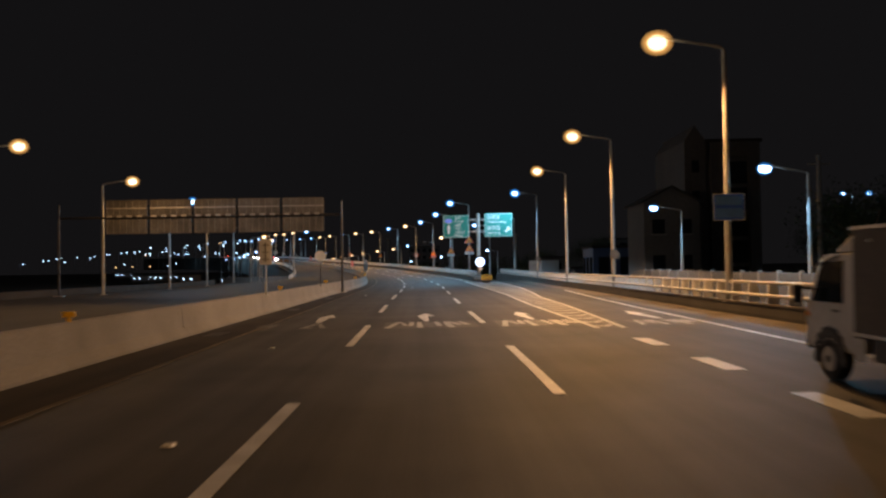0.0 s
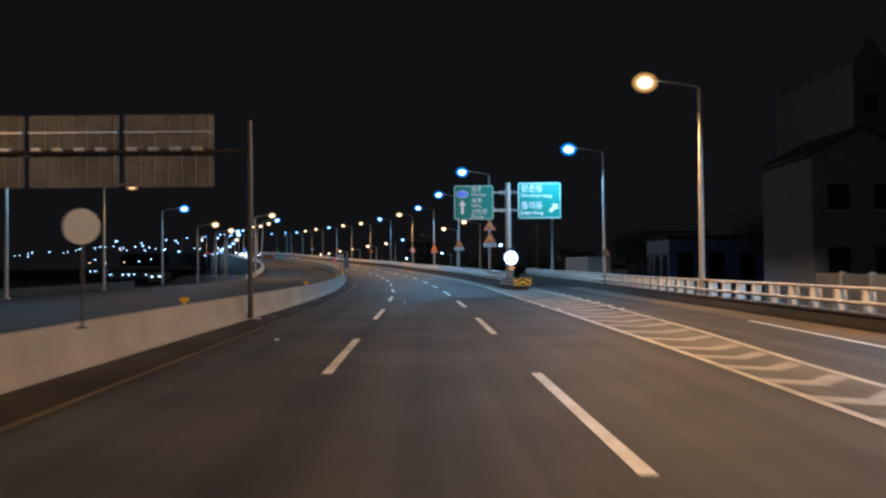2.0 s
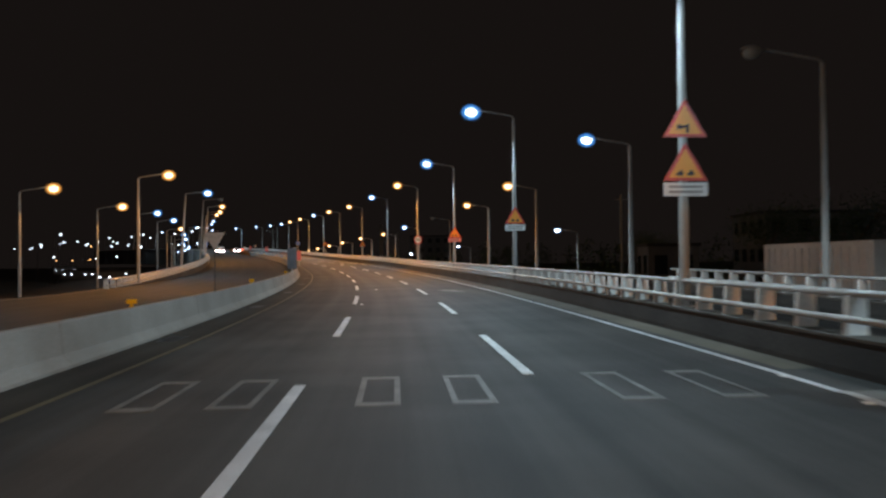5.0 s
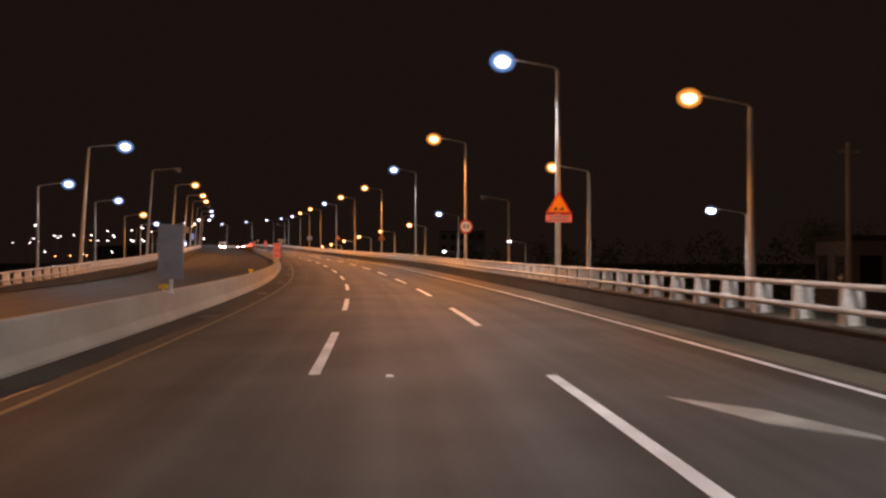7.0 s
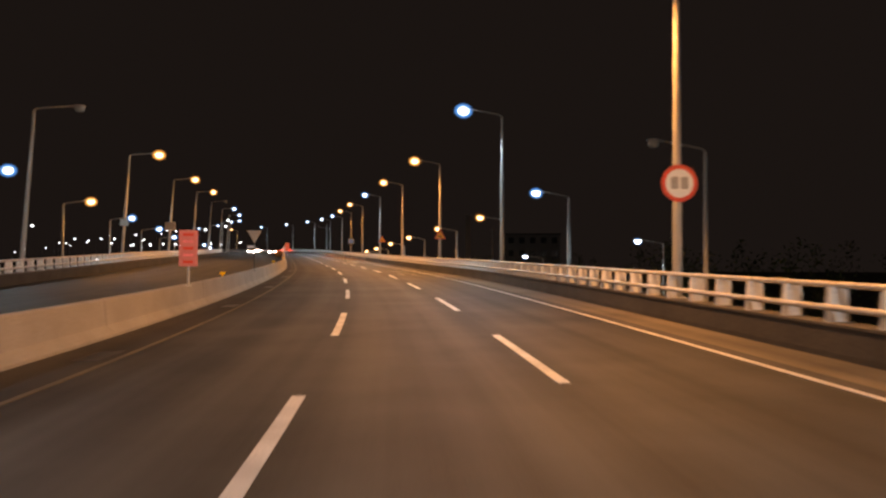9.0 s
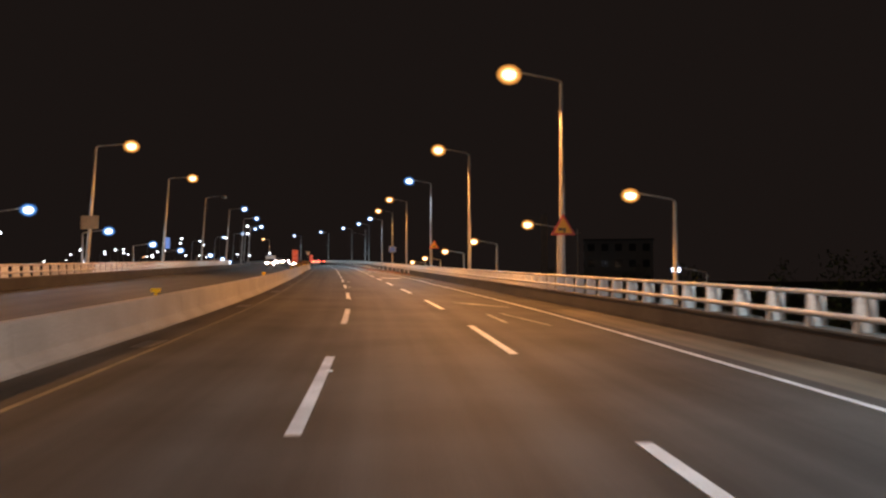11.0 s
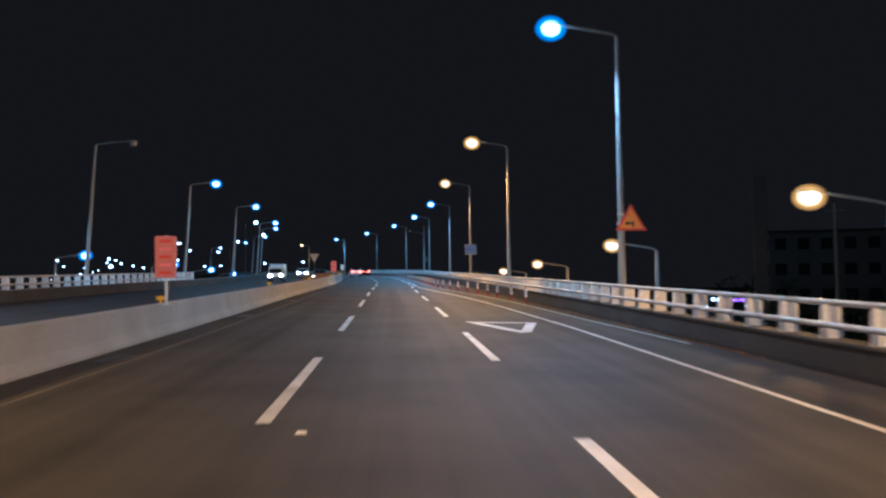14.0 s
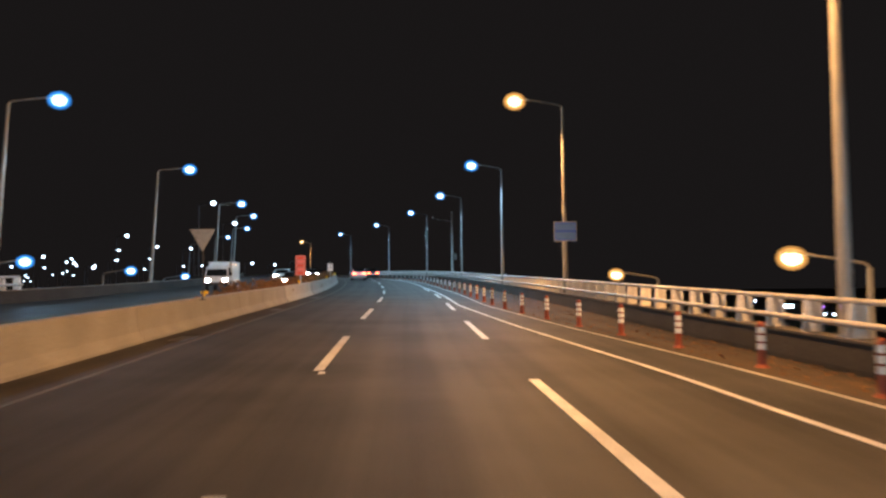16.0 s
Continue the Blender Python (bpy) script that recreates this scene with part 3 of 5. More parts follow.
def railing(name, label, y0, y1, off, base_h, flip=1, gap=1.41, sink=None):
    rail = tagged(empty(name), label, "railing")
    fn = off if callable(off) else (lambda y: off)
    for nm, h, x in (("top_rail", base_h + 0.63, -0.02), ("lower_rail", base_h + 0.26, -0.17)):
        bm = bmesh.new()
        sweep(bm, ring_profile(x * flip, h, 0.06, 0.055), y0, y1, 2.0, shift=fn, level=sunk(fn, sink))
        part(nm, bm, RAIL_PIPE, rail, smooth=True)
    y = y0 + 0.4
    while y < y1:
        m = stand(y, fn(y), base_h - (sink(y) if sink else 0))
        if flip < 0:
            m = m @ pose(0, 0, 0, 0, 0, 180)
        mesh_part("railing_post", POST, rail, m)
        y += gap * (1 - 0.18 * min(1, max(0, (y - 60) / 260)) * 0.35)
    return rail


def parapet(name, label, y0, y1, off, height, flip=1, drop=None, sink=None):
    bm = bmesh.new()
    fn = off if callable(off) else (lambda y: off)
    low = drop if drop is not None else -0.6
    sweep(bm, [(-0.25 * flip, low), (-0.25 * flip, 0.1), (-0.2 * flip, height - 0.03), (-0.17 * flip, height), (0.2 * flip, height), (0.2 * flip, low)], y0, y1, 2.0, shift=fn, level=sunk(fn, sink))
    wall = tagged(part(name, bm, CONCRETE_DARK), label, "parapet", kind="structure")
    # coping whose paler tone paints in the parapet's lit edge
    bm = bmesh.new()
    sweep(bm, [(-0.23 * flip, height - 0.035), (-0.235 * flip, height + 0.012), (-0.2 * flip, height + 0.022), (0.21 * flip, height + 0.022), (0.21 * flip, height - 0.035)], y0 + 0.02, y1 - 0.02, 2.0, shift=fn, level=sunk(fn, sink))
    part("coping", bm, COPING_LIT, wall, "coping in a paler tone for the lit top edge")
    return wall


parapet("parapet_right", "dark concrete parapet below the railing", 85.5, 478, parapet_line, 0.55, drop=-5.5)
railing("bridge_railing", "ivory painted steel railing with two pipes on a parapet", 85.6, 400, parapet_line, 0.55)
parapet("parapet_ramp", "dark concrete parapet beside the slip road", -60, 114, lambda y: ramp_wall(y) + 0.25, 0.42, drop=-4.5)
railing("ramp_railing", "ivory painted steel railing along the slip road", -30, 112, lambda y: ramp_wall(y) + 0.25, 0.42)


parapet("parapet_left", "dark concrete parapet of the opposite carriageway", 100, 478, left_wall, 0.6, flip=-1, drop=-6, sink=left_dip)
railing("left_railing", "ivory painted steel railing along the opposite carriageway", 131, 299, left_wall, 0.6, flip=-1, gap=1.45, sink=left_dip)
kerb = bmesh.new()
sweep(kerb, [(-27.9, -1), (-27.9, 0.5), (-27.5, 0.5), (-27.5, -1)], -60, 112, 3)
tagged(part("kerb_left", kerb, CONCRETE_DARK), "low dark concrete kerb wall of the opposite slip road", "kerb", kind="structure")


# ---- street lamps ----
def street_lamp(kind, height=9.5, arm=2.2):
    """Tapered pole, curved arm towards -x, lamp head with its lens, and its light."""
    lamp = empty("street_lamp")
    bm = bmesh.new()
    thick = 1.4 if kind[0] == "S" else 1.1
    tube(bm, (0, 0, 0.02), (0, 0, height * 0.97 - 0.16), 0.115 * thick, 0.065 * thick, 14)
    part("pole", bm, POLE_PAINT, lamp, smooth=False)
    bm = bmesh.new()
    box(bm, (0.4, 0.4, 0.03), (0, 0, 0.015), bevel=0.006)
    for x in (-0.14, 0.14):
        for yy in (-0.14, 0.14):
            tube(bm, (x, yy, 0.03), (x, yy, 0.07), 0.018, seg=6)
    part("base_plate", bm, GALV, lamp)
    bm = bmesh.new()
    h = height * 0.97
    pipe(bm, [(0, 0, h - 0.18), (-0.05, 0, h - 0.09), (-0.17, 0, h - 0.03), (-0.4, 0, h + 0.02), (-arm + 0.35, 0, h + 0.25)], 0.045, 8)
    part("arm", bm, POLE_PAINT, lamp)
    head = Matrix.Translation((-arm, 0, h + 0.25)) @ pose(0, 0, 0, 0, 4, 0)
    bm = bmesh.new()
    bmesh.ops.create_uvsphere(bm, u_segments=16, v_segments=8, radius=0.5, matrix=head @ Matrix.Diagonal((0.8, 0.36, 0.26, 1)))
    for v in bm.verts:
        if (head.inverted() @ v.co).z < -0.02:
            v.co = head @ Vector(((head.inverted() @ v.co).x, (head.inverted() @ v.co).y, -0.02))
    part("lamp_housing", bm, GALV, lamp, smooth=True)
    at = head @ Matrix.Translation((-0.06, 0, -0.12))
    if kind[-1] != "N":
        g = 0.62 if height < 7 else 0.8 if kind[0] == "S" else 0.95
        # nested see-through shells paint the lamp's glow far wider than its lens
        for nm, sizes, mat in (("diffuser", (0.72 * g,), INNER_GLOW), ("bowl", (0.84 * g, 0.98 * g, 1.14 * g), OUTER_GLOW)):
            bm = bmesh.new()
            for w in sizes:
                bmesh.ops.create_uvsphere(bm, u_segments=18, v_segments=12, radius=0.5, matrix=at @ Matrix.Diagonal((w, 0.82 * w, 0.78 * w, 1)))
            part(nm, bm, mat[kind[-1]], lamp, "painted lamp glow shell: " + nm, smooth=True).visible_shadow = False
    bm = bmesh.new()
    bmesh.ops.create_uvsphere(bm, u_segments=14, v_segments=8, radius=0.5, matrix=at @ Matrix.Diagonal((0.54, 0.42, 0.38, 1)))
    lens = part("lens", bm, {"O": LENS_O, "B": LENS_B, "N": LENS_OFF}[kind[-1]], lamp, smooth=True)
    if kind in LIGHT:
        bulb = new("bulb", LIGHT[kind])
        bulb.parent = lamp
        bulb.matrix_basis = Matrix.Translation((-arm, 0, h - 0.1)) @ pose(0, 0, 0, 0, 28, 0)
        lens.visible_shadow = False
    return lamp


PROTO = {}


def put_lamp(kind, m, label, group, height=9.5, arm=2.2):
    key = (kind, height, arm)
    if key not in PROTO:
        PROTO[key] = street_lamp(kind, height, arm)
        PROTO[key].matrix_basis = m
        ob = PROTO[key]
    else:
        ob = copy_thing(PROTO[key], m)
    return tagged(ob, label, "street lamp", group)


GLOW = {"O": "tall grey street lamp glowing sodium orange", "B": "tall grey street lamp glowing cool blue-white", "N": "tall grey street lamp with its lamp unlit"}


def lamp_line(y):
    """Offset of the lamp poles on the right parapet."""
    return parapet_line(y) + float(np.interp(y, [94, 150, 162, 186, 209, 231, 253, 275, 297, 480], [0.02, 0.05, 0.12, 0.12, 0.16, 0.1, 0.2, 0.06, 0.02, 0.02]))


# slip road, then the main road's right side
# the first two are unseen; the lit one is added for the near road
for (x, y), k in (((9.5, -16.5), "O"), ((9.6, 5.0), "N"), ((9.7, 26.3), "O"), ((9.98, 45.4), "O"), ((9.92, 62.0), "O"), ((9.85, 80.7), "B")):
    put_lamp(k, Matrix.Translation((x, y, 0.4)), GLOW[k] + " on a parapet", "lamps right of the road", 9.0)
for y, k in ((94.2, "B"), (116.7, "B"), (139.7, "B"), (162.4, "O"), (186.0, "B"), (209.0, "O"), (231.2, "O"), (253.4, "B"), (275.3, "O"), (297.2, "O"),
             (317.4, "B"), (340.9, "B"), (364.7, "B"), (390.5, "B"), (415.7, "B"), (442.2, "O")):
    tall = float(np.interp(y, [150, 162, 186, 209, 231, 253, 275, 297, 317], [0, 0.2, 0.4, 0.3, 0.4, 0.5, 0.3, 0.2, 0]))
    put_lamp(k, stand(y, lamp_line(y), 0.55), GLOW[k] + " on a parapet", "lamps right of the road", round(9.0 + tall, 1))
# left side of the opposite carriageway
for y, o, k, h in ((138.8, -18.15, "O", 8.5), (162.8, -18.2, "B", 8.6), (186.2, -18.2, "N", 9.0), (207.8, -18.4, "O", 8.9), (231.0, -18.4, "O", 8.9), (254.2, -18.6, "O", 9.2),
                   (276.0, -18.5, "N", 9.1), (297.2, -18.4, "B", 9.0), (318.8, -18.3, "B", 8.6), (341.8, -18.3, "B", 7.9), (366.0, -19.0, "B", 8.2), (388.0, -19.9, "B", 7.7), (407.5, -21.9, "B", 7.2), (425.0, -25.1, "B", 6.6)):
    # the poles of the banked stretch lean over their road
    tilt = 3.4 if y > 160 else 0.0
    put_lamp("L" + k if k != "N" else k, stand(y, o - 0.15 * tilt, 0.6 - left_dip(y), 180) @ pose(0, 0, 0, 0, -tilt, 0), GLOW[k] + " on the far parapet", "lamps of the opposite carriageway", h)
# y 8 and 26 are unseen lamps, added to light the near road
for y, o, k, h in ((8.0, -25.3, "O", 8.8), (26.0, -25.3, "B", 8.8), (44.0, -24.9, "O", 9.0), (59.9, -24.5, "O", 8.8), (78.0, -24.9, "B", 8.8), (95.7, -25.3, "O", 8.8), (114.5, -25.3, "B", 8.1)):
    put_lamp("F" + k, stand(y, o, 0.0, 180), GLOW[k] + " beyond the opposite road", "lamps of the opposite slip road", h)
# lower road beyond the opposite carriageway
for y, k in ((134.2, "O"), (154.0, "O"), (175.2, "B"), (195.0, "B"), (214.0, "O"), (231.5, "B"), (249.5, "B"), (271.2, "B"), (287.8, "B"), (308.0, "B"), (327.0, "B"), (347.0, "B"), (367.0, "B")):
    m = stand(y, -25.1 - (1.0 if 260 < y < 290 else 0.0), 0.0, 180)
    m.translation.z = left_level(y)
    put_lamp("F" + k, m, GLOW[k] + " on the opposite lower road", "lamps of the opposite lower road", 8.3)
# lower side road
for y, o, k in ((99.2, 13.0, "N"), (114.5, 12.2, "B"), (135.4, 12.6, "O"), (155.0, 13.2, "O"), (174.0, 13.3, "N"), (192.2, 13.2, "B"), (213.0, 14.2, "O"), (230.1, 13.6, "O"), (248.0, 13.1, "O"), (265.1, 13.0, "O"), (283.5, 13.0, "O"), (302, 13.2, "O"), (322, 13.2, "O"), (342, 13.2, "O"), (362, 13.2, "B")):
    m = stand(y, o)
    m.translation.z = side_level(y)
    put_lamp("S" + k if k != "N" else "N", m, GLOW[k] + " on the lower road", "lamps of the side road", 8.3)


# dead leaves blown against the parapet
def leaf_litter():
    rng = random.Random(11)
    verts, faces = [], []
    for _ in range(2600):
        y = rng.uniform(243, 345)
        a, b = outer_line(y) + 0.15, parapet_line(y) - 0.27
        c = on_road(y, b - (b - a) * rng.random() ** 1.6, 0.014)
        u = Vector((rng.gauss(0, 1), rng.gauss(0, 1), rng.gauss(0, 0.3))).normalized()
        w = u.cross(Vector((rng.gauss(0, 0.3), rng.gauss(0, 0.3), 1))).normalized()
        s = rng.uniform(0.03, 0.075)
        i = len(verts)
        verts += [c - u * s, c + w * s * 0.5 + Vector((0, 0, 0.012)), c + u * s, c - w * s * 0.5 + Vector((0, 0, 0.012))]
        faces.append((i, i + 1, i + 2, i + 3))
    me = bpy.data.meshes.new("dead_leaves")
    me.from_pydata(verts, [], faces)
    me.materials.append(DRY_LEAF)
    tagged(new("dead_leaves", me), "dry brown leaves scattered along the parapet", "leaves", kind="stuff")


leaf_litter()


# ---- signs ----
UP = pose(0, 0, 0, 90, 0, 0)


def text_part(body, size, mat, parent, x, z, y=-0.02, align="LEFT", squeeze=1.0):
    cu = bpy.data.curves.new("lettering", "FONT")
    cu.body, cu.size, cu.align_x, cu.align_y, cu.extrude = body, size, align, "CENTER", 0.003
    tmp = bpy.data.objects.new("lettering", cu)
    scene.collection.objects.link(tmp)
    bpy.context.view_layer.update()
    me = bpy.data.meshes.new_from_object(tmp.evaluated_get(bpy.context.evaluated_depsgraph_get()))
    bpy.data.objects.remove(tmp)
    me.materials.clear()
    me.materials.append(mat)
    ob = new("lettering", me)
    ob.parent = parent
    ob.matrix_basis = Matrix.Translation((x, y, z)) @ UP @ Matrix.Diagonal((squeeze, 1, 1, 1))
    return ob


def plate(name, parent, outline, mat, y=0.0, thick=0.012, label=""):
    bm = bmesh.new()
    prism(bm, outline, thick, Matrix.Translation((0, y, 0)))
    return part(name, bm, mat, parent, label)


def rect(x0, x1, z0, z1, r=0.0, n=5):
    if not r:
        return [(x0, z0), (x1, z0), (x1, z1), (x0, z1)]
    out = []
    for cx, cz, a in ((x1 - r, z0 + r, -90), (x1 - r, z1 - r, 0), (x0 + r, z1 - r, 90), (x0 + r, z0 + r, 180)):
        out += [(cx + r * math.cos(radians(a + 90 * i / n)), cz + r * math.sin(radians(a + 90 * i / n))) for i in range(n + 1)]
    return out


def up_arrow(x, z, w, h, turn=0.0):
    pts = [(-0.2 * w, 0), (0.2 * w, 0), (0.2 * w, 0.6 * h), (0.5 * w, 0.6 * h), (0, h), (-0.5 * w, 0.6 * h), (-0.2 * w, 0.6 * h)]
    c, s = math.cos(radians(turn)), math.sin(radians(turn))
    return [(x + c * u - s * (v - h / 2), z + s * u + c * (v - h / 2) + h / 2) for u, v in pts]


def direction_sign():
    """The tall post with a panel on each side, standing in the nose."""
    sign = tagged(empty("direction_sign", Matrix.Translation((3.88, 84.5, -0.16))), "two green direction panels on a thick grey steel post", "road sign")
    bm = bmesh.new()
    tube(bm, (0, 0, 0.0), (0, 0, 7.6), 0.21, 0.19, 24)
    part("post", bm, POLE_PAINT, sign, smooth=False)
    bm = bmesh.new()
    tube(bm, (0, 0, 7.6), (0, 0, 7.66), 0.2, 0.06, 24)
    part("post_cap", bm, POLE_PAINT, sign)
    bm = bmesh.new()
    box(bm, (0.75, 0.75, 0.05), (0, 0, 0.025), bevel=0.01)
    for a in range(4):
        box(bm, (0.02, 0.2, 0.35), (0, 0, 0.2), pose(0, 0, 0, 0, 0, 45 + 90 * a) @ Matrix.Translation((0, 0.28, 0)))
    part("foot_plate", bm, GALV, sign)
    for z in (6.95, 5.68):
        for s in (-1, 1):
            bm = bmesh.new()
            tube(bm, (s * 0.2, 0, z), (s * 1.0 - 0.12, -0.15, z), 0.055, seg=10)
            tube(bm, (s * 0.2, 0, z), (s * 0.26, -0.01, z), 0.17, seg=16)
            tube(bm, (s * 0.45, -0.05, z), (s * 0.52, -0.06, z), 0.15, seg=16)
            part("bracket", bm, GALV, sign)
    for x0, x1, z0, z1 in ((-3.83, -1.02, 5.03, 7.47), (0.68, 3.72, 5.08, 7.63)):
        panel = plate("panel", sign, rect(x0, x1, z0, z1, 0.12), GREEN, -0.2, 0.03, "green reflective panel")
        for name, o2 in (("border", 0.05),):
            bm = bmesh.new()
            out, inn = rect(x0 + o2, x1 - o2, z0 + o2, z1 - o2, 0.1), rect(x0 + o2 + 0.03, x1 - o2 - 0.03, z0 + o2 + 0.03, z1 - o2 - 0.03, 0.08)
            vo = [bm.verts.new((x, -0.221, z)) for x, z in out]
            vi = [bm.verts.new((x, -0.221, z)) for x, z in inn]
            n = len(vo)
            for i in range(n):
                bm.faces.new((vo[i], vo[(i + 1) % n], vi[(i + 1) % n], vi[i]))
            part(name, bm, WHITE, panel, "white border line")
        bm = bmesh.new()
        for k in range(5):
            box(bm, (0.05, 0.05, z1 - z0 - 0.1), (x0 + 0.2 + (x1 - x0 - 0.4) * k / 4, -0.155, (z0 + z1) / 2))
        part("stiffeners", bm, GALV, panel)
        if x0 < 0:
            plate("arrow", panel, up_arrow(x0 + 0.6, z0 + 0.42, 0.5, 1.0), WHITE, -0.224, 0.006)
            plate("route_shield", panel, [(x0 + 0.6 + 0.42 * math.cos(a * math.pi / 14), z1 - 0.62 + 0.27 * math.sin(a * math.pi / 14)) for a in range(28)], WHITE, -0.222, 0.006)
            plate("route_field", panel, [(x0 + 0.6 + 0.38 * math.cos(a * math.pi / 14), z1 - 0.62 + 0.23 * math.sin(a * math.pi / 14)) for a in range(28)], BLUE, -0.228, 0.006)
            text_part("17", 0.4, WHITE, panel, x0 + 0.6, z1 - 0.62, -0.236, "CENTER")
            for i, (ko, en) in enumerate((("청주", "Cheongju"), ("세종", "Sejong"), ("신탄진", "Sintanjin"))):
                text_part(ko, 0.42, WHITE, panel, x0 + 1.22, z1 - 0.33 - 0.78 * i, -0.224)
                text_part(en, 0.27, WHITE, panel, x0 + 1.22, z1 - 0.66 - 0.78 * i, -0.224)
        else:
            for i, (ko, en) in enumerate((("원촌동", "Wonchon-dong"), ("중리동", "Jungri-dong"))):
                text_part(ko, 0.56, WHITE, panel, x0 + 0.22, z1 - 0.45 - 1.2 * i, -0.224, squeeze=1.0)
                text_part(en, 0.34, WHITE, panel, x0 + 0.22, z1 - 0.93 - 1.2 * i, -0.224)
            plate("arrow", panel, up_arrow(x1 - 0.5, z0 + 0.4, 0.6, 0.75, -45), WHITE, -0.224, 0.006)
    return sign


direction_sign()


def lit_round_sign():
    s = tagged(empty("lit_guide_sign", Matrix.Translation((4.02, 84.1, -0.18))), "round lit guide sign with a small solar panel above", "road sign")
    plate("disc", s, disc(0.47, 36, 0, 2.36), SIGN_LED, 0, 0.08, "glowing white disc")
    plate("rim", s, disc(0.5, 36, 0, 2.36), BLUE, 0.05, 0.06)
    for a in (90, 210, 330):
        arc = [radians(a - 40 + 8 * k) for k in range(11)]
        outline = [(0.34 * math.cos(v), 2.36 + 0.34 * math.sin(v)) for v in arc] + [(0.21 * math.cos(v), 2.36 + 0.21 * math.sin(v)) for v in arc[::-1]]
        plate("symbol_stroke", s, outline, BLUE, -0.044, 0.006)
    bm = bmesh.new()
    box(bm, (0.5, 0.34, 0.03), (0.08, 0.05, 2.98), pose(0, 0, 0, 25, 0, 0), bevel=0.008)
    tube(bm, (0.05, 0.1, 2.8), (0.05, 0.1, 2.97), 0.03, seg=8)
    part("solar_panel", bm, GLASS_DARK, s)
    bm = bmesh.new()
    box(bm, (0.08, 0.3, 0.05), (-0.05, 0.12, 2.36))
    box(bm, (0.08, 0.3, 0.05), (-0.05, 0.12, 1.66))
    part("clamp", bm, GALV, s)
    m = Matrix.Translation((0.04, -0.02, 1.66)) @ pose(0, 0, 0, 0, 45, 0)
    bm = bmesh.new()
    prism(bm, rect(-0.19, 0.19, -0.19, 0.19), 0.02, m)
    dia = part("diamond", bm, ORANGE, s, "small orange diamond marker")
    for k in range(3):
        bm = bmesh.new()
        prism(bm, rect(-0.17, 0.17, -0.14 + 0.11 * k, -0.09 + 0.11 * k), 0.006, Matrix.Translation((0, -0.014, 0)) @ m)
        part("stripe", bm, WHITE, dia)


lit_round_sign()


def crash_cushion():
    c = tagged(empty("crash_cushion", Matrix.Translation((4.55, 81.8, 0)) @ pose(0, 0, 0, 0, 0, 11)), "crash cushion with a yellow and black chevron nose", "crash cushion")
    nose = plate("nose", c, rect(-0.6, 0.6, 0.28, 0.82, 0.1), YELLOW, 0, 0.16, "yellow chevron face")
    for k in range(3):
        z = 0.06 + 0.3 * k
        for s in (-1, 1):
            pts = [(0, z + 0.28), (s * 0.56, z - 0.0), (s * 0.56, z + 0.13), (0, z + 0.42)]
            pts = [(x, min(0.8, max(0.3, v))) for x, v in pts]
            if max(v for _, v in pts) - min(v for _, v in pts) > 0.1 and len({round(v, 3) for _, v in pts}) > 2:
                plate("chevron", nose, pts, BLACK, -0.084, 0.006)
    for k in range(4):
        bm = bmesh.new()
        box(bm, (1.05 - 0.02 * k, 0.78, 0.62), (0, 0.5 + 0.82 * k, 0.48), bevel=0.05)
        part("bay", bm, DARK_STEEL, c)
    for s in (-1, 1):
        for z in (0.4, 0.62):
            bm = bmesh.new()
            box(bm, (0.05, 3.4, 0.15), (s * 0.56, 1.75, z), bevel=0.02)
            part("fender_rail", bm, GALV, c)
    bm = bmesh.new()
    box(bm, (0.9, 3.3, 0.12), (0, 1.7, 0.06))
    part("base_rail", bm, DARK_STEEL, c)


crash_cushion()


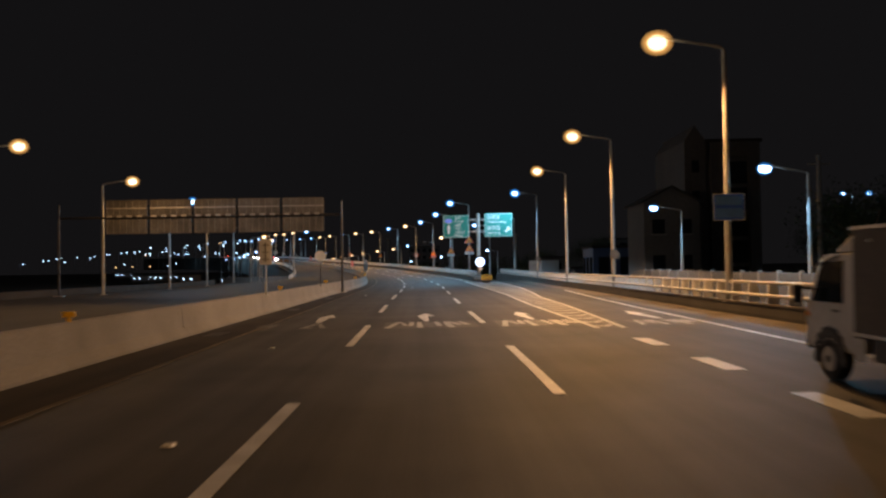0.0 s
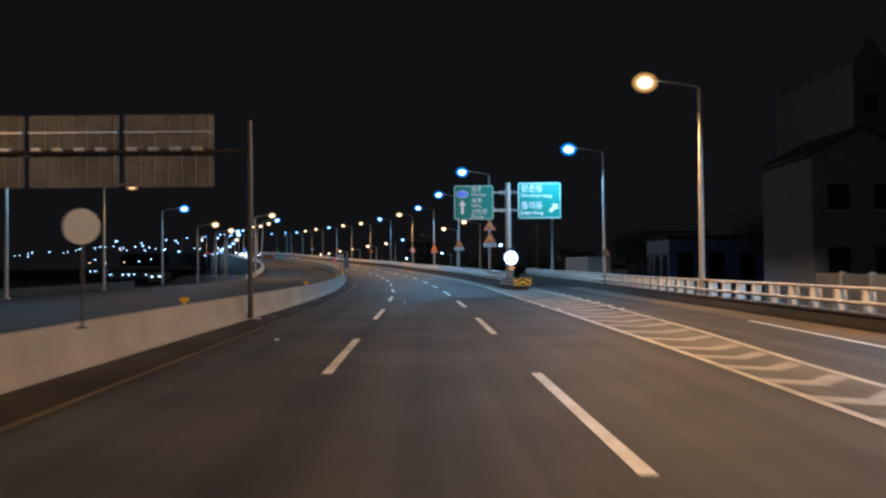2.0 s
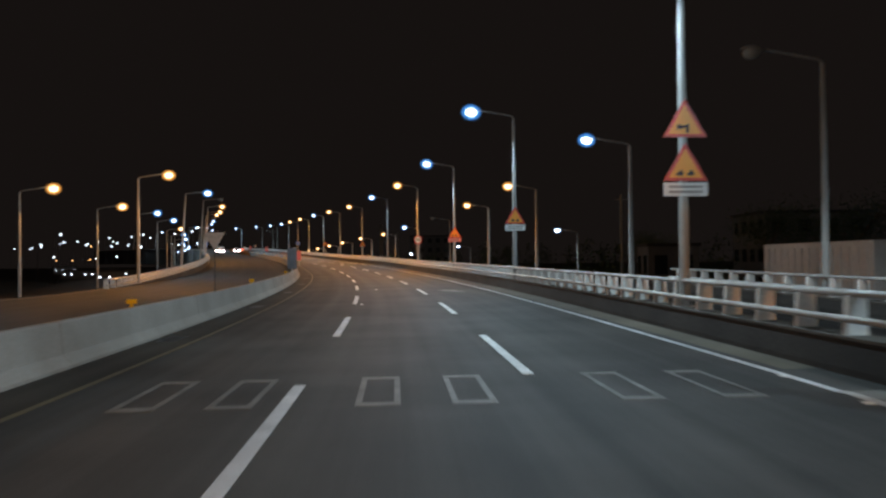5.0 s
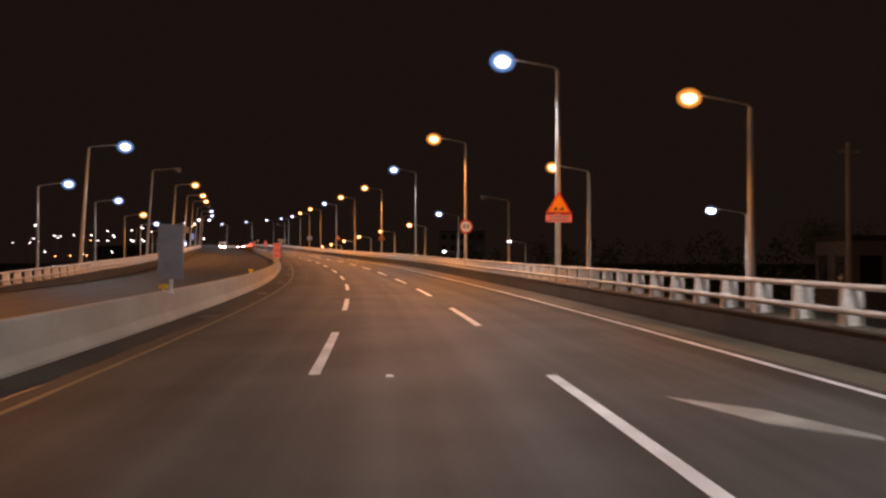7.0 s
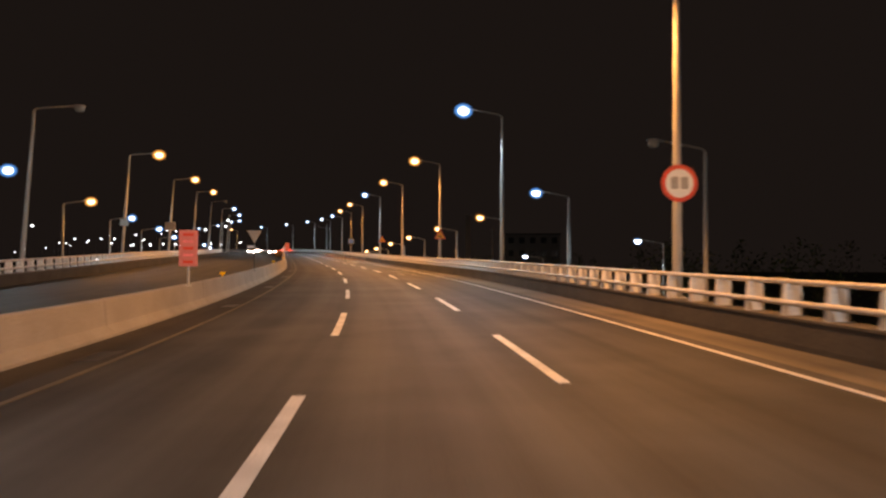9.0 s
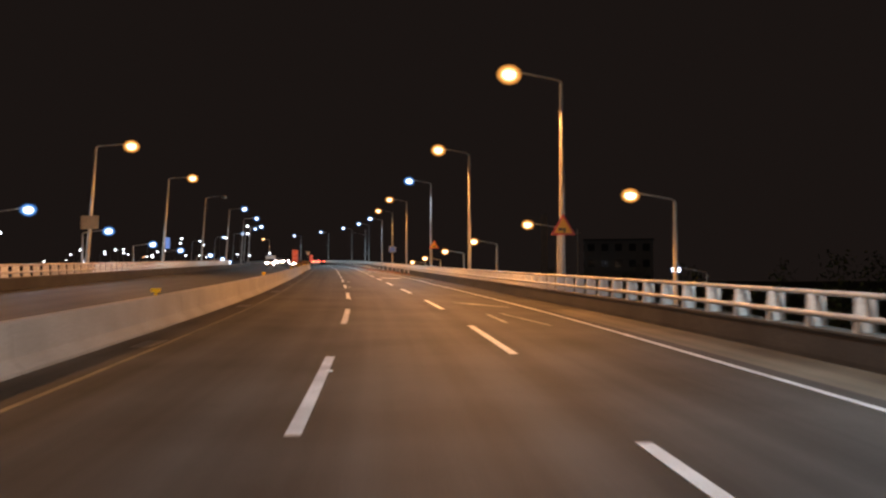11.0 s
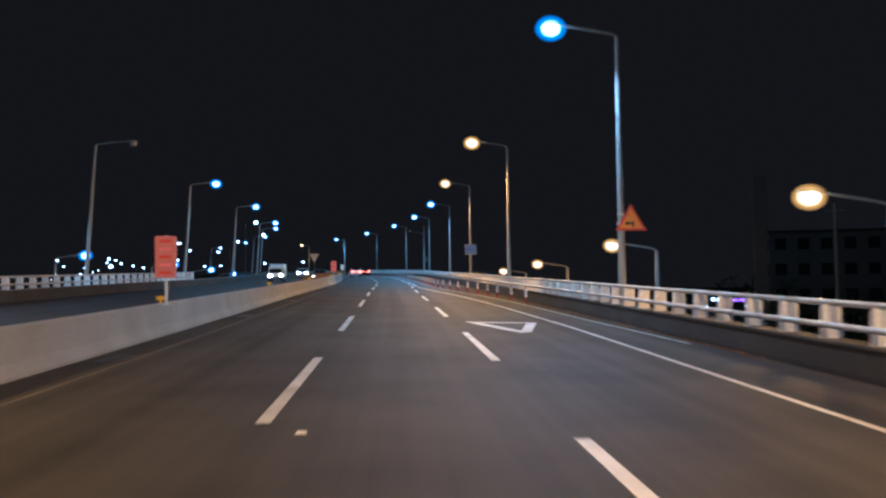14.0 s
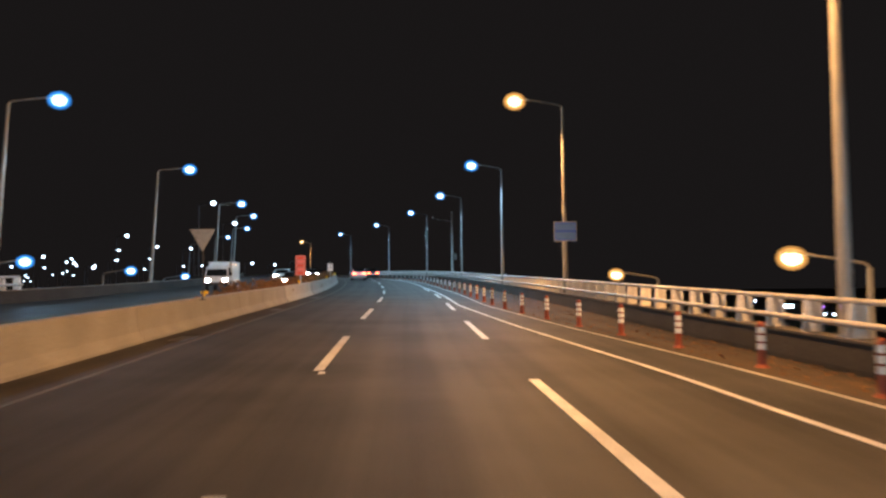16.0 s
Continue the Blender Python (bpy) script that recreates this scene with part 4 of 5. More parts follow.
def post_sign(kind, m, label, dx=0.0, pair=False):
    """Small signs clamped to a lamp pole; the pole stands at the origin."""
    s = tagged(empty("warning_sign" if kind == "triangle" else "road_sign", m), label, "road sign", "signs on lamp poles")
    bm = bmesh.new()
    tube(bm, (0, 0, -0.2), (0, 0, -0.12), 0.13, seg=14)
    tube(bm, (0, 0, 0.12), (0, 0, 0.2), 0.13, seg=14)
    part("clamp", bm, GALV, s)
    y = -0.15
    if kind == "triangle":
        tri = lambda k, z: [(dx - 0.53 * k, z - 0.3 * k), (dx + 0.53 * k, z - 0.3 * k), (dx, z + 0.6 * k)]
        plate("face", s, tri(1, -0.1), RED, y, 0.014, "red rimmed triangle")
        plate("field", s, tri(0.76, -0.1), ORANGE, y - 0.01, 0.01, "orange field")
        bm = bmesh.new()
        if pair:
            for x in (-0.14, 0.12):
                box(bm, (0.16, 0.006, 0.07), (dx + x, y - 0.018, -0.24), bevel=0.002)
                box(bm, (0.07, 0.006, 0.06), (dx + x + 0.02, y - 0.018, -0.18), bevel=0.002)
            part("symbol", bm, BLACK, s)
            return s
        box(bm, (0.2, 0.006, 0.06), (dx - 0.05, y - 0.018, -0.16))
        box(bm, (0.06, 0.006, 0.2), (dx + 0.06, y - 0.018, -0.2))
        box(bm, (0.1, 0.006, 0.1), (dx - 0.14, y - 0.018, -0.16))
        part("symbol", bm, BLACK, s)
    elif kind == "limit":
        plate("face", s, disc(0.48, 36), RED, y, 0.014, "red ring")
        plate("field", s, disc(0.37, 36), WHITE, y - 0.01, 0.01, "white field")
        for x in (-0.13, 0.13):
            bm = bmesh.new()
            prism(bm, rect(x - 0.1, x + 0.1, -0.15, 0.17, 0.05), 0.006, Matrix.Translation((0, y - 0.018, 0)))
            part("digit_bar", bm, BACK_GREY, s)
    elif kind == "blue":
        plate("face", s, rect(-0.54, 0.54, -0.46, 0.46, 0.04), WHITE, y, 0.014, "white edged panel")
        plate("field", s, rect(-0.51, 0.51, -0.43, 0.43, 0.03), BLUE, y - 0.01, 0.01, "blue field")
        for z, w, h in ((0.22, 0.46, 0.3), (-0.2, 0.46, 0.32)):
            plate("text_bar", s, rect(-w, w, z - h / 2, z + h / 2, 0.03), PALE_BLUE, y - 0.018, 0.006)
    return s


def left_pole_panel(y, o, h, w, d, mat, label, x=0.0):
    s = tagged(empty("road_sign", stand(y, o, h)), label, "road sign", "panels on the far lamp poles")
    plate("board", s, rect(x - w / 2, x + w / 2, -d / 2, d / 2, 0.03), mat, -0.14, 0.03)
    bm = bmesh.new()
    tube(bm, (0, 0, -0.04), (0, 0, 0.04), 0.13, seg=14)
    part("clamp", bm, GALV, s)


left_pole_panel(207.8, -18.72, 3.7, 0.62, 0.55, BACK_GREY, "small grey panel on a far lamp pole")
left_pole_panel(231.0, -18.7, 4.0, 1.12, 0.9, BACK_GREY, "wide grey panel on a far lamp pole")
left_pole_panel(254.2, -18.96, 3.07, 0.46, 1.1, PALE_BLUE, "narrow pale blue banner on a far lamp pole", 0.36)


def lamp_spot(y, h):
    return stand(y, lamp_line(y), h)


def under_plate(s, mat, label):
    p = plate("under_plate", s, rect(-0.53, 0.53, -0.76, -0.44, 0.02), mat, -0.15, 0.012, label)
    for z in (-0.54, -0.66):
        plate("text_bar", p, rect(-0.4, 0.4, z - 0.03, z + 0.03), BACK_GREY, -0.16, 0.006)


post_sign("triangle", lamp_spot(94.2, 4.95), "red and orange curve warning triangle on a lamp pole")
s = post_sign("triangle", lamp_spot(94.2, 3.92), "red and orange warning triangle above a white plate", pair=True)
under_plate(s, WHITE, "white text plate")
s = post_sign("triangle", lamp_spot(116.7, 3.9), "red and orange warning triangle above a white plate", pair=True)
under_plate(s, WHITE, "white text plate")
s = post_sign("triangle", lamp_spot(139.7, 3.72), "red and orange warning triangle above a red plate", pair=True)
under_plate(s, PINK, "faded red text plate")
post_sign("limit", lamp_spot(162.4, 3.5), "round red-rimmed speed limit sign on a lamp pole")
post_sign("triangle", lamp_spot(209.0, 3.3), "red and orange warning triangle on a lamp pole")
post_sign("triangle", lamp_spot(253.4, 3.42), "red and orange merging warning triangle on a lamp pole", 0.3)
post_sign("blue", lamp_spot(297.2, 3.45), "blue and white information panel on a lamp pole")
post_sign("blue", Matrix.Translation((9.7, 26.3, 3.6)), "blue information panel on a lamp pole")


# ---- gantry over the opposite carriageway, seen from behind ----
def gantry():
    g = tagged(empty("sign_gantry", Matrix.Translation((0, 55.6, 0))), "sign gantry seen from behind with five grey panels", "gantry")
    for x, top in ((-7.25, 6.6), (-27.6, 6.6)):
        bm = bmesh.new()
        tube(bm, (x, 0, 0), (x, 0, top), 0.09, 0.075, 16)
        part("post", bm, DARK_STEEL, g)
        bm = bmesh.new()
        box(bm, (0.6, 0.6, 0.04), (x, 0, 0.02), bevel=0.01)
        part("foot_plate", bm, GALV, g)
    for z in (5.62,):
        bm = bmesh.new()
        tube(bm, (-27.6, 0.2, z), (-7.25, 0.2, z), 0.08, seg=12)
        part("beam", bm, DARK_STEEL, g)
    for k in range(5):
        x0 = -24.4 + 3.2 * k
        p = plate("panel", g, rect(x0, x0 + 3.02, 4.45, 6.9, 0.05), PANEL_BACK, 0.42, 0.02, "bare aluminium back of a sign panel")
        for i in range(7):
            bm = bmesh.new()
            box(bm, (0.03, 0.04, 2.35), (x0 + 0.12 + 2.78 * i / 6, 0.375, 5.67))
            part("rib", bm, BACK_GREY, p)
        for z in (6.3,):
            bm = bmesh.new()
            box(bm, (2.95, 0.05, 0.07), (x0 + 1.51, 0.32, z))
            part("cross_rail", bm, GALV, p)
        for i in range(4):
            bm = bmesh.new()
            box(bm, (0.36, 0.14, 0.15), (x0 + 0.4 + 0.72 * i, 0.1, 5.7), bevel=0.03)
            part("clamp_box", bm, GALV, p)


gantry()


def median_sign(kind, y, h, label, o=-6.12):
    base = median_top(y) if o > -6.4 else 0.0
    s = tagged(empty("median_sign", stand(y, o + median_shift(y) * (o > -6.4), base)), label, "road sign", "signs along the median")
    bm = bmesh.new()
    tube(bm, (0, 0, 0), (0, 0, h - base + (0.55 if kind in ("banner", "grey", "lane") else 0.1)), 0.02 if kind in ("disc", "yield") else 0.035, seg=10)
    box(bm, (0.14, 0.14, 0.02), (0, 0, 0.01))
    part("post", bm, DARK_STEEL if kind in ("disc", "yield") else GALV, s)
    z = h - base
    if kind in ("banner", "grey"):
        w, t = (0.26, 0.53) if kind == "banner" else (0.31, 0.7)
        bm = bmesh.new()
        prism(bm, rect(-w, w, z - t, z + t, 0.04), 0.06, Matrix.Translation((0, -0.06, 0)))
        p = part("board", bm, BANNER if kind == "banner" else SLATE, s)
        if kind == "banner":
            for k in range(5):
                plate("text_bar", p, rect(-0.15, 0.15, z + 0.36 - 0.2 * k, z + 0.44 - 0.2 * k), PINK if k % 2 else RED, -0.094, 0.006)
    elif kind == "plate":
        plate("face", s, rect(-0.2, 0.2, z - 0.3, z + 0.3, 0.03), WHITE, -0.05, 0.02)
        plate("bar", s, rect(-0.02, 0.02, z - 0.22, z + 0.22), BACK_GREY, -0.065, 0.006)
    elif kind == "disc":
        plate("face", s, disc(0.29, 32, 0, z), WHITE, -0.05, 0.02)
    elif kind == "yield":
        plate("face", s, [(-0.35, z + 0.29), (0, z - 0.32), (0.35, z + 0.29)], BACK_GREY, -0.05, 0.015)
    elif kind == "lane":
        p = plate("board", s, rect(-0.22, 0.22, z - 0.45, z + 0.45, 0.03), WHITE, -0.05, 0.03)
        plate("bar", p, rect(-0.03, 0.03, z - 0.34, z + 0.34), BACK_GREY, -0.07, 0.006)
        for k in range(3):
            plate("bar", p, rect(-0.12, 0.12, z - 0.27 + 0.25 * k, z - 0.23 + 0.25 * k), BACK_GREY, -0.07, 0.006)
    return s


median_sign("lane", 28.0, 2.32, "white upright board with black bars on a post", -5.45)
median_sign("disc", 42.5, 2.42, "round pale sign plate on a thin post", -5.4)
median_sign("yield", 103.3, 2.5, "grey sign triangle pointing down seen from behind")
median_sign("grey", 129.6, 1.85, "dark grey upright board on the median", -5.6)
median_sign("banner", 166.5, 1.9, "small red upright banner on the median", -5.75)
median_sign("yield", 181.5, 2.48, "grey sign triangle pointing down seen from behind", -5.75)
median_sign("banner", 248.2, 2.0, "small red upright banner on the median", -5.75)
median_sign("yield", 283.5, 2.45, "grey sign triangle pointing down seen from behind", -5.5)
median_sign("banner", 302.5, 1.83, "small red upright banner on the median", -5.6)
median_sign("plate", 322.0, 1.75, "small white plate on a post at the median", -5.6)


# dry shrubs behind the far end of the median
def shrub_row():
    rng = random.Random(31)
    verts, faces = [], []
    for _ in range(420):
        y = rng.uniform(288, 352)
        c = on_road(y, -7.3 + rng.gauss(0, 0.22), 0.0)
        h = rng.uniform(0.75, 1.2) * min(1.0, (y - 284) / 8)
        for _ in range(34):
            f = rng.random()
            q = c + Vector((rng.gauss(0, 0.16), rng.gauss(0, 0.2), h * f))
            u = Vector((rng.gauss(0, 0.5), rng.gauss(0, 0.5), rng.gauss(0.6, 0.6))).normalized()
            w = u.orthogonal().normalized()
            d = rng.uniform(0.05, 0.11)
            i = len(verts)
            verts += [q - u * d, q + w * d * 0.35, q + u * d, q - w * d * 0.35]
            faces.append((i, i + 1, i + 2, i + 3))
    me = bpy.data.meshes.new("dry_shrubs")
    me.from_pydata(verts, [], faces)
    me.materials.append(DRY_LEAF)
    tagged(new("dry_shrubs", me), "dry reddish brown shrubs behind the concrete median", "shrubs", kind="stuff")


shrub_row()

# ---- flexible marker posts where the lane ends ----
def marker_post(m):
    p = tagged(empty("marker_post", m), "dark red flexible marker post with three white bands", "marker post", "marker posts at the lane end")
    bm = bmesh.new()
    tube(bm, (0, 0, 0.05), (0, 0, 0.74), 0.07, 0.064, 14)
    bmesh.ops.create_uvsphere(bm, u_segments=12, v_segments=6, radius=0.064, matrix=Matrix.Translation((0, 0, 0.74)))
    part("tube", bm, MAROON, p, smooth=False)
    bm = bmesh.new()
    tube(bm, (0, 0, 0), (0, 0, 0.06), 0.13, 0.08, 14)
    part("foot", bm, MAROON, p)
    for z in (0.37, 0.51, 0.65):
        bm = bmesh.new()
        tube(bm, (0, 0, z - 0.052), (0, 0, z + 0.052), 0.074, seg=14)
        part("band", bm, WHITE, p)
    return p


MP_Y = [265.5, 269.2, 272.6, 275.6, 278.8, 281.8, 284.6, 287.8, 291.0, 294.2]
MP_O = [6.43, 6.33, 6.06, 5.9, 5.65, 5.29, 4.85, 4.5, 4.15, 3.9]
first = marker_post(stand(MP_Y[0], MP_O[0]))
for y, o in zip(MP_Y[1:], MP_O[1:]):
    copy_thing(first, stand(y, o))
for k in range(26):
    y = 297.5 + 3.4 * k
    copy_thing(first, stand(y, float(np.interp(y, [296, 310, 330, 400], [3.75, 3.6, 3.5, 3.5]))))


# studs along the nose
def stud(bm):
    v = [bm.verts.new(p) for p in ((-0.06, -0.05, 0), (0.06, -0.05, 0), (0.06, 0.05, 0), (-0.06, 0.05, 0), (-0.04, -0.02, 0.022), (0.04, -0.02, 0.022), (0.04, 0.02, 0.022), (-0.04, 0.02, 0.022))]
    for q in ((0, 3, 2, 1), (4, 5, 6, 7), (0, 1, 5, 4), (1, 2, 6, 5), (2, 3, 7, 6), (3, 0, 4, 7)):
        bm.faces.new([v[i] for i in q])


st = tagged(part("road_stud", made(stud), WHITE), "small white raised road stud beside the painted nose", "road stud", "road studs")
st.matrix_basis = stand(60, 5.2, 0.008)
for k in range(1, 14):
    copy_thing(st, stand(60 + 2.1 * k, nose_left(60 + 2.1 * k) - 0.16, 0.004))
for k in range(10):
    copy_thing(st, stand(60 + 2.4 * k, nose_right(60 + 2.4 * k) + 0.16, 0.004))
for y, o in ((16.5, -3.3), (7.5, -2.5), (48.5, -3.6), (66.4, -0.9), (80.6, -1.55), (107, -1.4), (120.4, -0.6), (190, -1.6), (211.6, -1.6), (226, -1.4), (237, -1.2), (275, -1.6)):
    copy_thing(st, stand(y, o, 0.004))


# ---- vehicles ----
def wheel(parent, x, y, r, w=0.2):
    bm = bmesh.new()
    tube(bm, (x - w / 2, y, r), (x + w / 2, y, r), r, seg=24)
    bmesh.ops.bevel(bm, geom=[e for e in bm.edges if len(e.link_faces) == 2 and e.calc_face_angle(0) > 1.0], offset=0.03, segments=2, affect="EDGES")
    wh = part("wheel", bm, RUBBER, parent)
    s = -1 if x < 0 else 1
    bm = bmesh.new()
    tube(bm, (x + s * (w / 2 - 0.02), y, r), (x + s * (w / 2 + 0.012), y, r), r * 0.62, r * 0.55, seg=20)
    part("rim", bm, GALV, wh)
    bm = bmesh.new()
    tube(bm, (x + s * (w / 2 + 0.01), y, r), (x + s * (w / 2 + 0.03), y, r), r * 0.18, seg=10)
    part("hub", bm, DARK_STEEL, wh)


def side_shell(bm, outline, half, taper=0.0, ztaper=0.8, bevel=0.04):
    """A side outline in (y, z) given width; above ztaper the sides lean in."""
    n = len(outline)
    sides = []
    for s in (-1, 1):
        sides.append([bm.verts.new((s * (half - taper * max(0, z - ztaper)), y, z)) for y, z in outline])
    a, b = sides
    bm.faces.new(a)
    bm.faces.new(b[::-1])
    for i in range(n):
        bm.faces.new((a[i], b[i], b[(i + 1) % n], a[(i + 1) % n]))
    if bevel:
        bmesh.ops.bevel(bm, geom=bm.edges[:], offset=bevel, segments=2, affect="EDGES", profile=0.6)


def box_truck(m, lights=False):
    t = tagged(empty("box_truck", m), "small white cab-over truck " + ("with a pale box and bright headlights" if lights else "with a dull brown cargo box"), "truck")
    bm = bmesh.new()
    side_shell(bm, [(0.05, 0.42), (1.58, 0.42), (1.66, 0.62), (1.66, 1.02), (1.36, 1.62), (1.16, 1.86), (0.1, 1.88)], 0.82, 0.08, 1.0, 0.05)
    cab = part("cab", bm, TRUCK_WHITE, t, "white painted cab")
    for s in (-1, 1):
        bm = bmesh.new()
        v = [(0.45, 1.1), (1.44, 1.1), (1.22, 1.62), (1.08, 1.74), (0.45, 1.76)]
        vs = [bm.verts.new((s * (0.825 - 0.08 * max(0, z - 1.0)), y, z)) for y, z in v]
        vb = [bm.verts.new((s * (0.79 - 0.08 * max(0, z - 1.0)), y, z)) for y, z in v]
        bm.faces.new(vs)
        bm.faces.new(vb[::-1])
        for i in range(5):
            bm.faces.new((vs[i], vb[i], vb[(i + 1) % 5], vs[(i + 1) % 5]))
        part("side_window", bm, GLASS_DARK, cab)
        bm = bmesh.new()
        box(bm, (0.02, 0.9, 0.035), (s * 0.79, 1.0, 1.74), pose(0, 0, 0, -12, 0, 0), bevel=0.008)
        part("rain_visor", bm, DARK_STEEL, cab)
        bm = bmesh.new()
        box(bm, (0.03, 0.16, 0.035), (s * 0.835, 0.58, 0.98), bevel=0.01)
        part("door_handle", bm, DARK_STEEL, cab)
        bm = bmesh.new()
        box(bm, (0.12, 0.1, 0.3), (s * 0.99, 1.52, 1.22), bevel=0.035)
        tube(bm, (s * 0.8, 1.42, 1.3), (s * 0.96, 1.5, 1.32), 0.015, seg=6)
        part("mirror", bm, BLACK, cab)
        bm = bmesh.new()
        box(bm, (0.03, 0.1, 0.07), (s * 0.83, 1.57, 0.9), bevel=0.012)
        part("side_marker", bm, ORANGE, cab)
        bm = bmesh.new()
        box(bm, (0.26, 0.05, 0.18), (s * 0.6, 1.66, 0.74), bevel=0.02)
        part("headlight", bm, HEADLIGHT if lights else LENS_OFF, cab)
        bm = bmesh.new()
        box(bm, (0.02, 0.34, 0.3), (s * 0.82, -0.12, 0.5), bevel=0.008)
        part("mud_flap", bm, TRUCK_WHITE, t)
        bm = bmesh.new()
        for k in range(9):
            tube(bm, (s * 0.80, 0.82 + 0.45 * math.cos(math.pi * k / 8), 0.3 + 0.37 * math.sin(math.pi * k / 8)), (s * 0.84, 0.82 + 0.45 * math.cos(math.pi * k / 8), 0.3 + 0.37 * math.sin(math.pi * k / 8)), 0.09, seg=8)
        part("wheel_arch", bm, BLACK, cab)
    bm = bmesh.new()
    v = [bm.verts.new(p) for p in ((-0.72, 1.655, 1.06), (0.72, 1.655, 1.06), (0.66, 1.385, 1.6), (-0.66, 1.385, 1.6), (-0.72, 1.69, 1.06), (0.72, 1.69, 1.06), (0.66, 1.415, 1.61), (-0.66, 1.415, 1.61))]
    for q in ((0, 1, 2, 3), (4, 7, 6, 5), (0, 4, 5, 1), (1, 5, 6, 2), (2, 6, 7, 3), (3, 7, 4, 0)):
        bm.faces.new([v[i] for i in q])
    part("windscreen", bm, GLASS_DARK, cab)
    bm = bmesh.new()
    box(bm, (1.62, 0.1, 0.22), (0, 1.64, 0.5), bevel=0.03)
    part("bumper", bm, BLACK, t)
    bm = bmesh.new()
    v = [(-0.2, 1.88), (0.95, 1.9), (0.3, 2.2), (-0.2, 2.24)]
    side_shell(bm, v, 0.66, 0, 9, 0.03)
    part("wind_deflector", bm, TRUCK_WHITE, t)
    bm = bmesh.new()
    box(bm, (1.66, 2.9, 1.44), (0, -1.42, 1.39), bevel=0.02)
    body = part("cargo_box", bm, BOX_PANEL if lights else BOX_BROWN, t, "off-white panelled cargo box" if lights else "dull brown cargo box")
    for x in (-0.84, 0.84):
        for z in (0.7, 2.09):
            bm = bmesh.new()
            box(bm, (0.04, 2.92, 0.05), (x, -1.42, z), bevel=0.01)
            part("edge_trim", bm, GALV, body)
        for y in (-0.4, -1.2):
            bm = bmesh.new()
            box(bm, (0.02, 0.06, 0.04), (x, y, 1.92), bevel=0.008)
            part("marker_lamp", bm, FAR_ORANGE if lights else WHITE, body)
    bm = bmesh.new()
    box(bm, (0.7, 4.2, 0.16), (0, -0.7, 0.5))
    part("chassis", bm, DARK_STEEL, t)
    for s in (-1, 1):
        bm = bmesh.new()
        box(bm, (0.03, 1.1, 0.28), (s * 0.78, -0.9, 0.52), bevel=0.01)
        part("side_guard", bm, DARK_STEEL, t)
        wheel(t, s * 0.73, 0.68, 0.3)
        wheel(t, s * 0.73, -1.9, 0.28)
        bm = bmesh.new()
        box(bm, (0.2, 0.03, 0.1), (s * 0.6, -2.885, 0.8), bevel=0.01)
        part("tail_light", bm, TAIL, t)
    # a short, low cab
    for ob in [cab] + list(cab.children) + [c for c in t.children if c.name.split(".")[0] in ("bumper", "wind_deflector", "mud_flap")]:
        for v in ob.data.vertices:
            v.co.y = 0.05 + (v.co.y - 0.05) * 0.81
            v.co.z = min(v.co.z, 1 + (v.co.z - 1) * 0.88)
    return t


def car(m, paint, label, front=False, rear=True):
    c = tagged(empty("car", m), label, "car")
    bm = bmesh.new()
    side_shell(bm, [(-2.2, 0.3), (2.15, 0.26), (2.25, 0.55), (2.1, 0.76), (1.2, 0.9), (0.55, 1.32), (0.1, 1.42), (-0.95, 1.42), (-1.65, 1.05), (-2.2, 0.98), (-2.28, 0.6)], 0.9, 0.28, 0.85, 0.05)
    body = part("body", bm, paint, c)
    for s in (-1, 1):
        bm = bmesh.new()
        v = [(-1.45, 0.98), (1.0, 0.96), (0.5, 1.3), (0.1, 1.36), (-0.9, 1.36)]
        a = [bm.verts.new((s * (0.905 - 0.28 * max(0, z - 0.85)), y, z)) for y, z in v]
        b = [bm.verts.new((s * (0.87 - 0.28 * max(0, z - 0.85)), y, z)) for y, z in v]
        bm.faces.new(a)
        bm.faces.new(b[::-1])
        for i in range(5):
            bm.faces.new((a[i], b[i], b[(i + 1) % 5], a[(i + 1) % 5]))
        part("side_window", bm, GLASS_DARK, body)
        for y in (1.35, -1.35):
            wheel(c, s * 0.8, y, 0.32)
        bm = bmesh.new()
        box(bm, (0.42, 0.06, 0.15), (s * 0.6, -2.25, 0.8), bevel=0.02)
        part("tail_light", bm, TAIL if rear else RED, c)
        bm = bmesh.new()
        box(bm, (0.36, 0.08, 0.16), (s * 0.62, 2.16, 0.66), bevel=0.02)
        part("headlight", bm, HEADLIGHT if front else LENS_OFF, c)
        bm = bmesh.new()
        box(bm, (0.14, 0.1, 0.12), (s * 0.97, 0.75, 1.0), bevel=0.03)
        part("mirror", bm, paint, c)
    for name, y0, z0, y1, z1 in (("rear_window", -1.62, 1.06, -1.0, 1.39), ("windscreen", 1.14, 0.93, 0.58, 1.3)):
        bm = bmesh.new()
        d = 0.02 if y0 > 0 else -0.02
        v = [bm.verts.new(p) for p in ((-0.72, y0 + d, z0 + 0.03), (0.72, y0 + d, z0 + 0.03), (0.64, y1 + d, z1 + 0.03), (-0.64, y1 + d, z1 + 0.03), (-0.72, y0, z0 - 0.02), (0.72, y0, z0 - 0.02), (0.64, y1, z1 - 0.02), (-0.64, y1, z1 - 0.02))]
        for q in ((0, 1, 2, 3), (4, 7, 6, 5), (0, 4, 5, 1), (1, 5, 6, 2), (2, 6, 7, 3), (3, 7, 4, 0)):
            bm.faces.new([v[i] for i in q])
        part(name, bm, GLASS_DARK, body)
    bm = bmesh.new()
    box(bm, (0.52, 0.03, 0.12), (0, -2.29, 0.62), bevel=0.005)
    part("blank_plate", bm, WHITE, c)
    return c


box_truck(Matrix.Translation((6.22, 10.19, 0.062)) @ pose(0, 0, 0, 0, 0, 0.8))
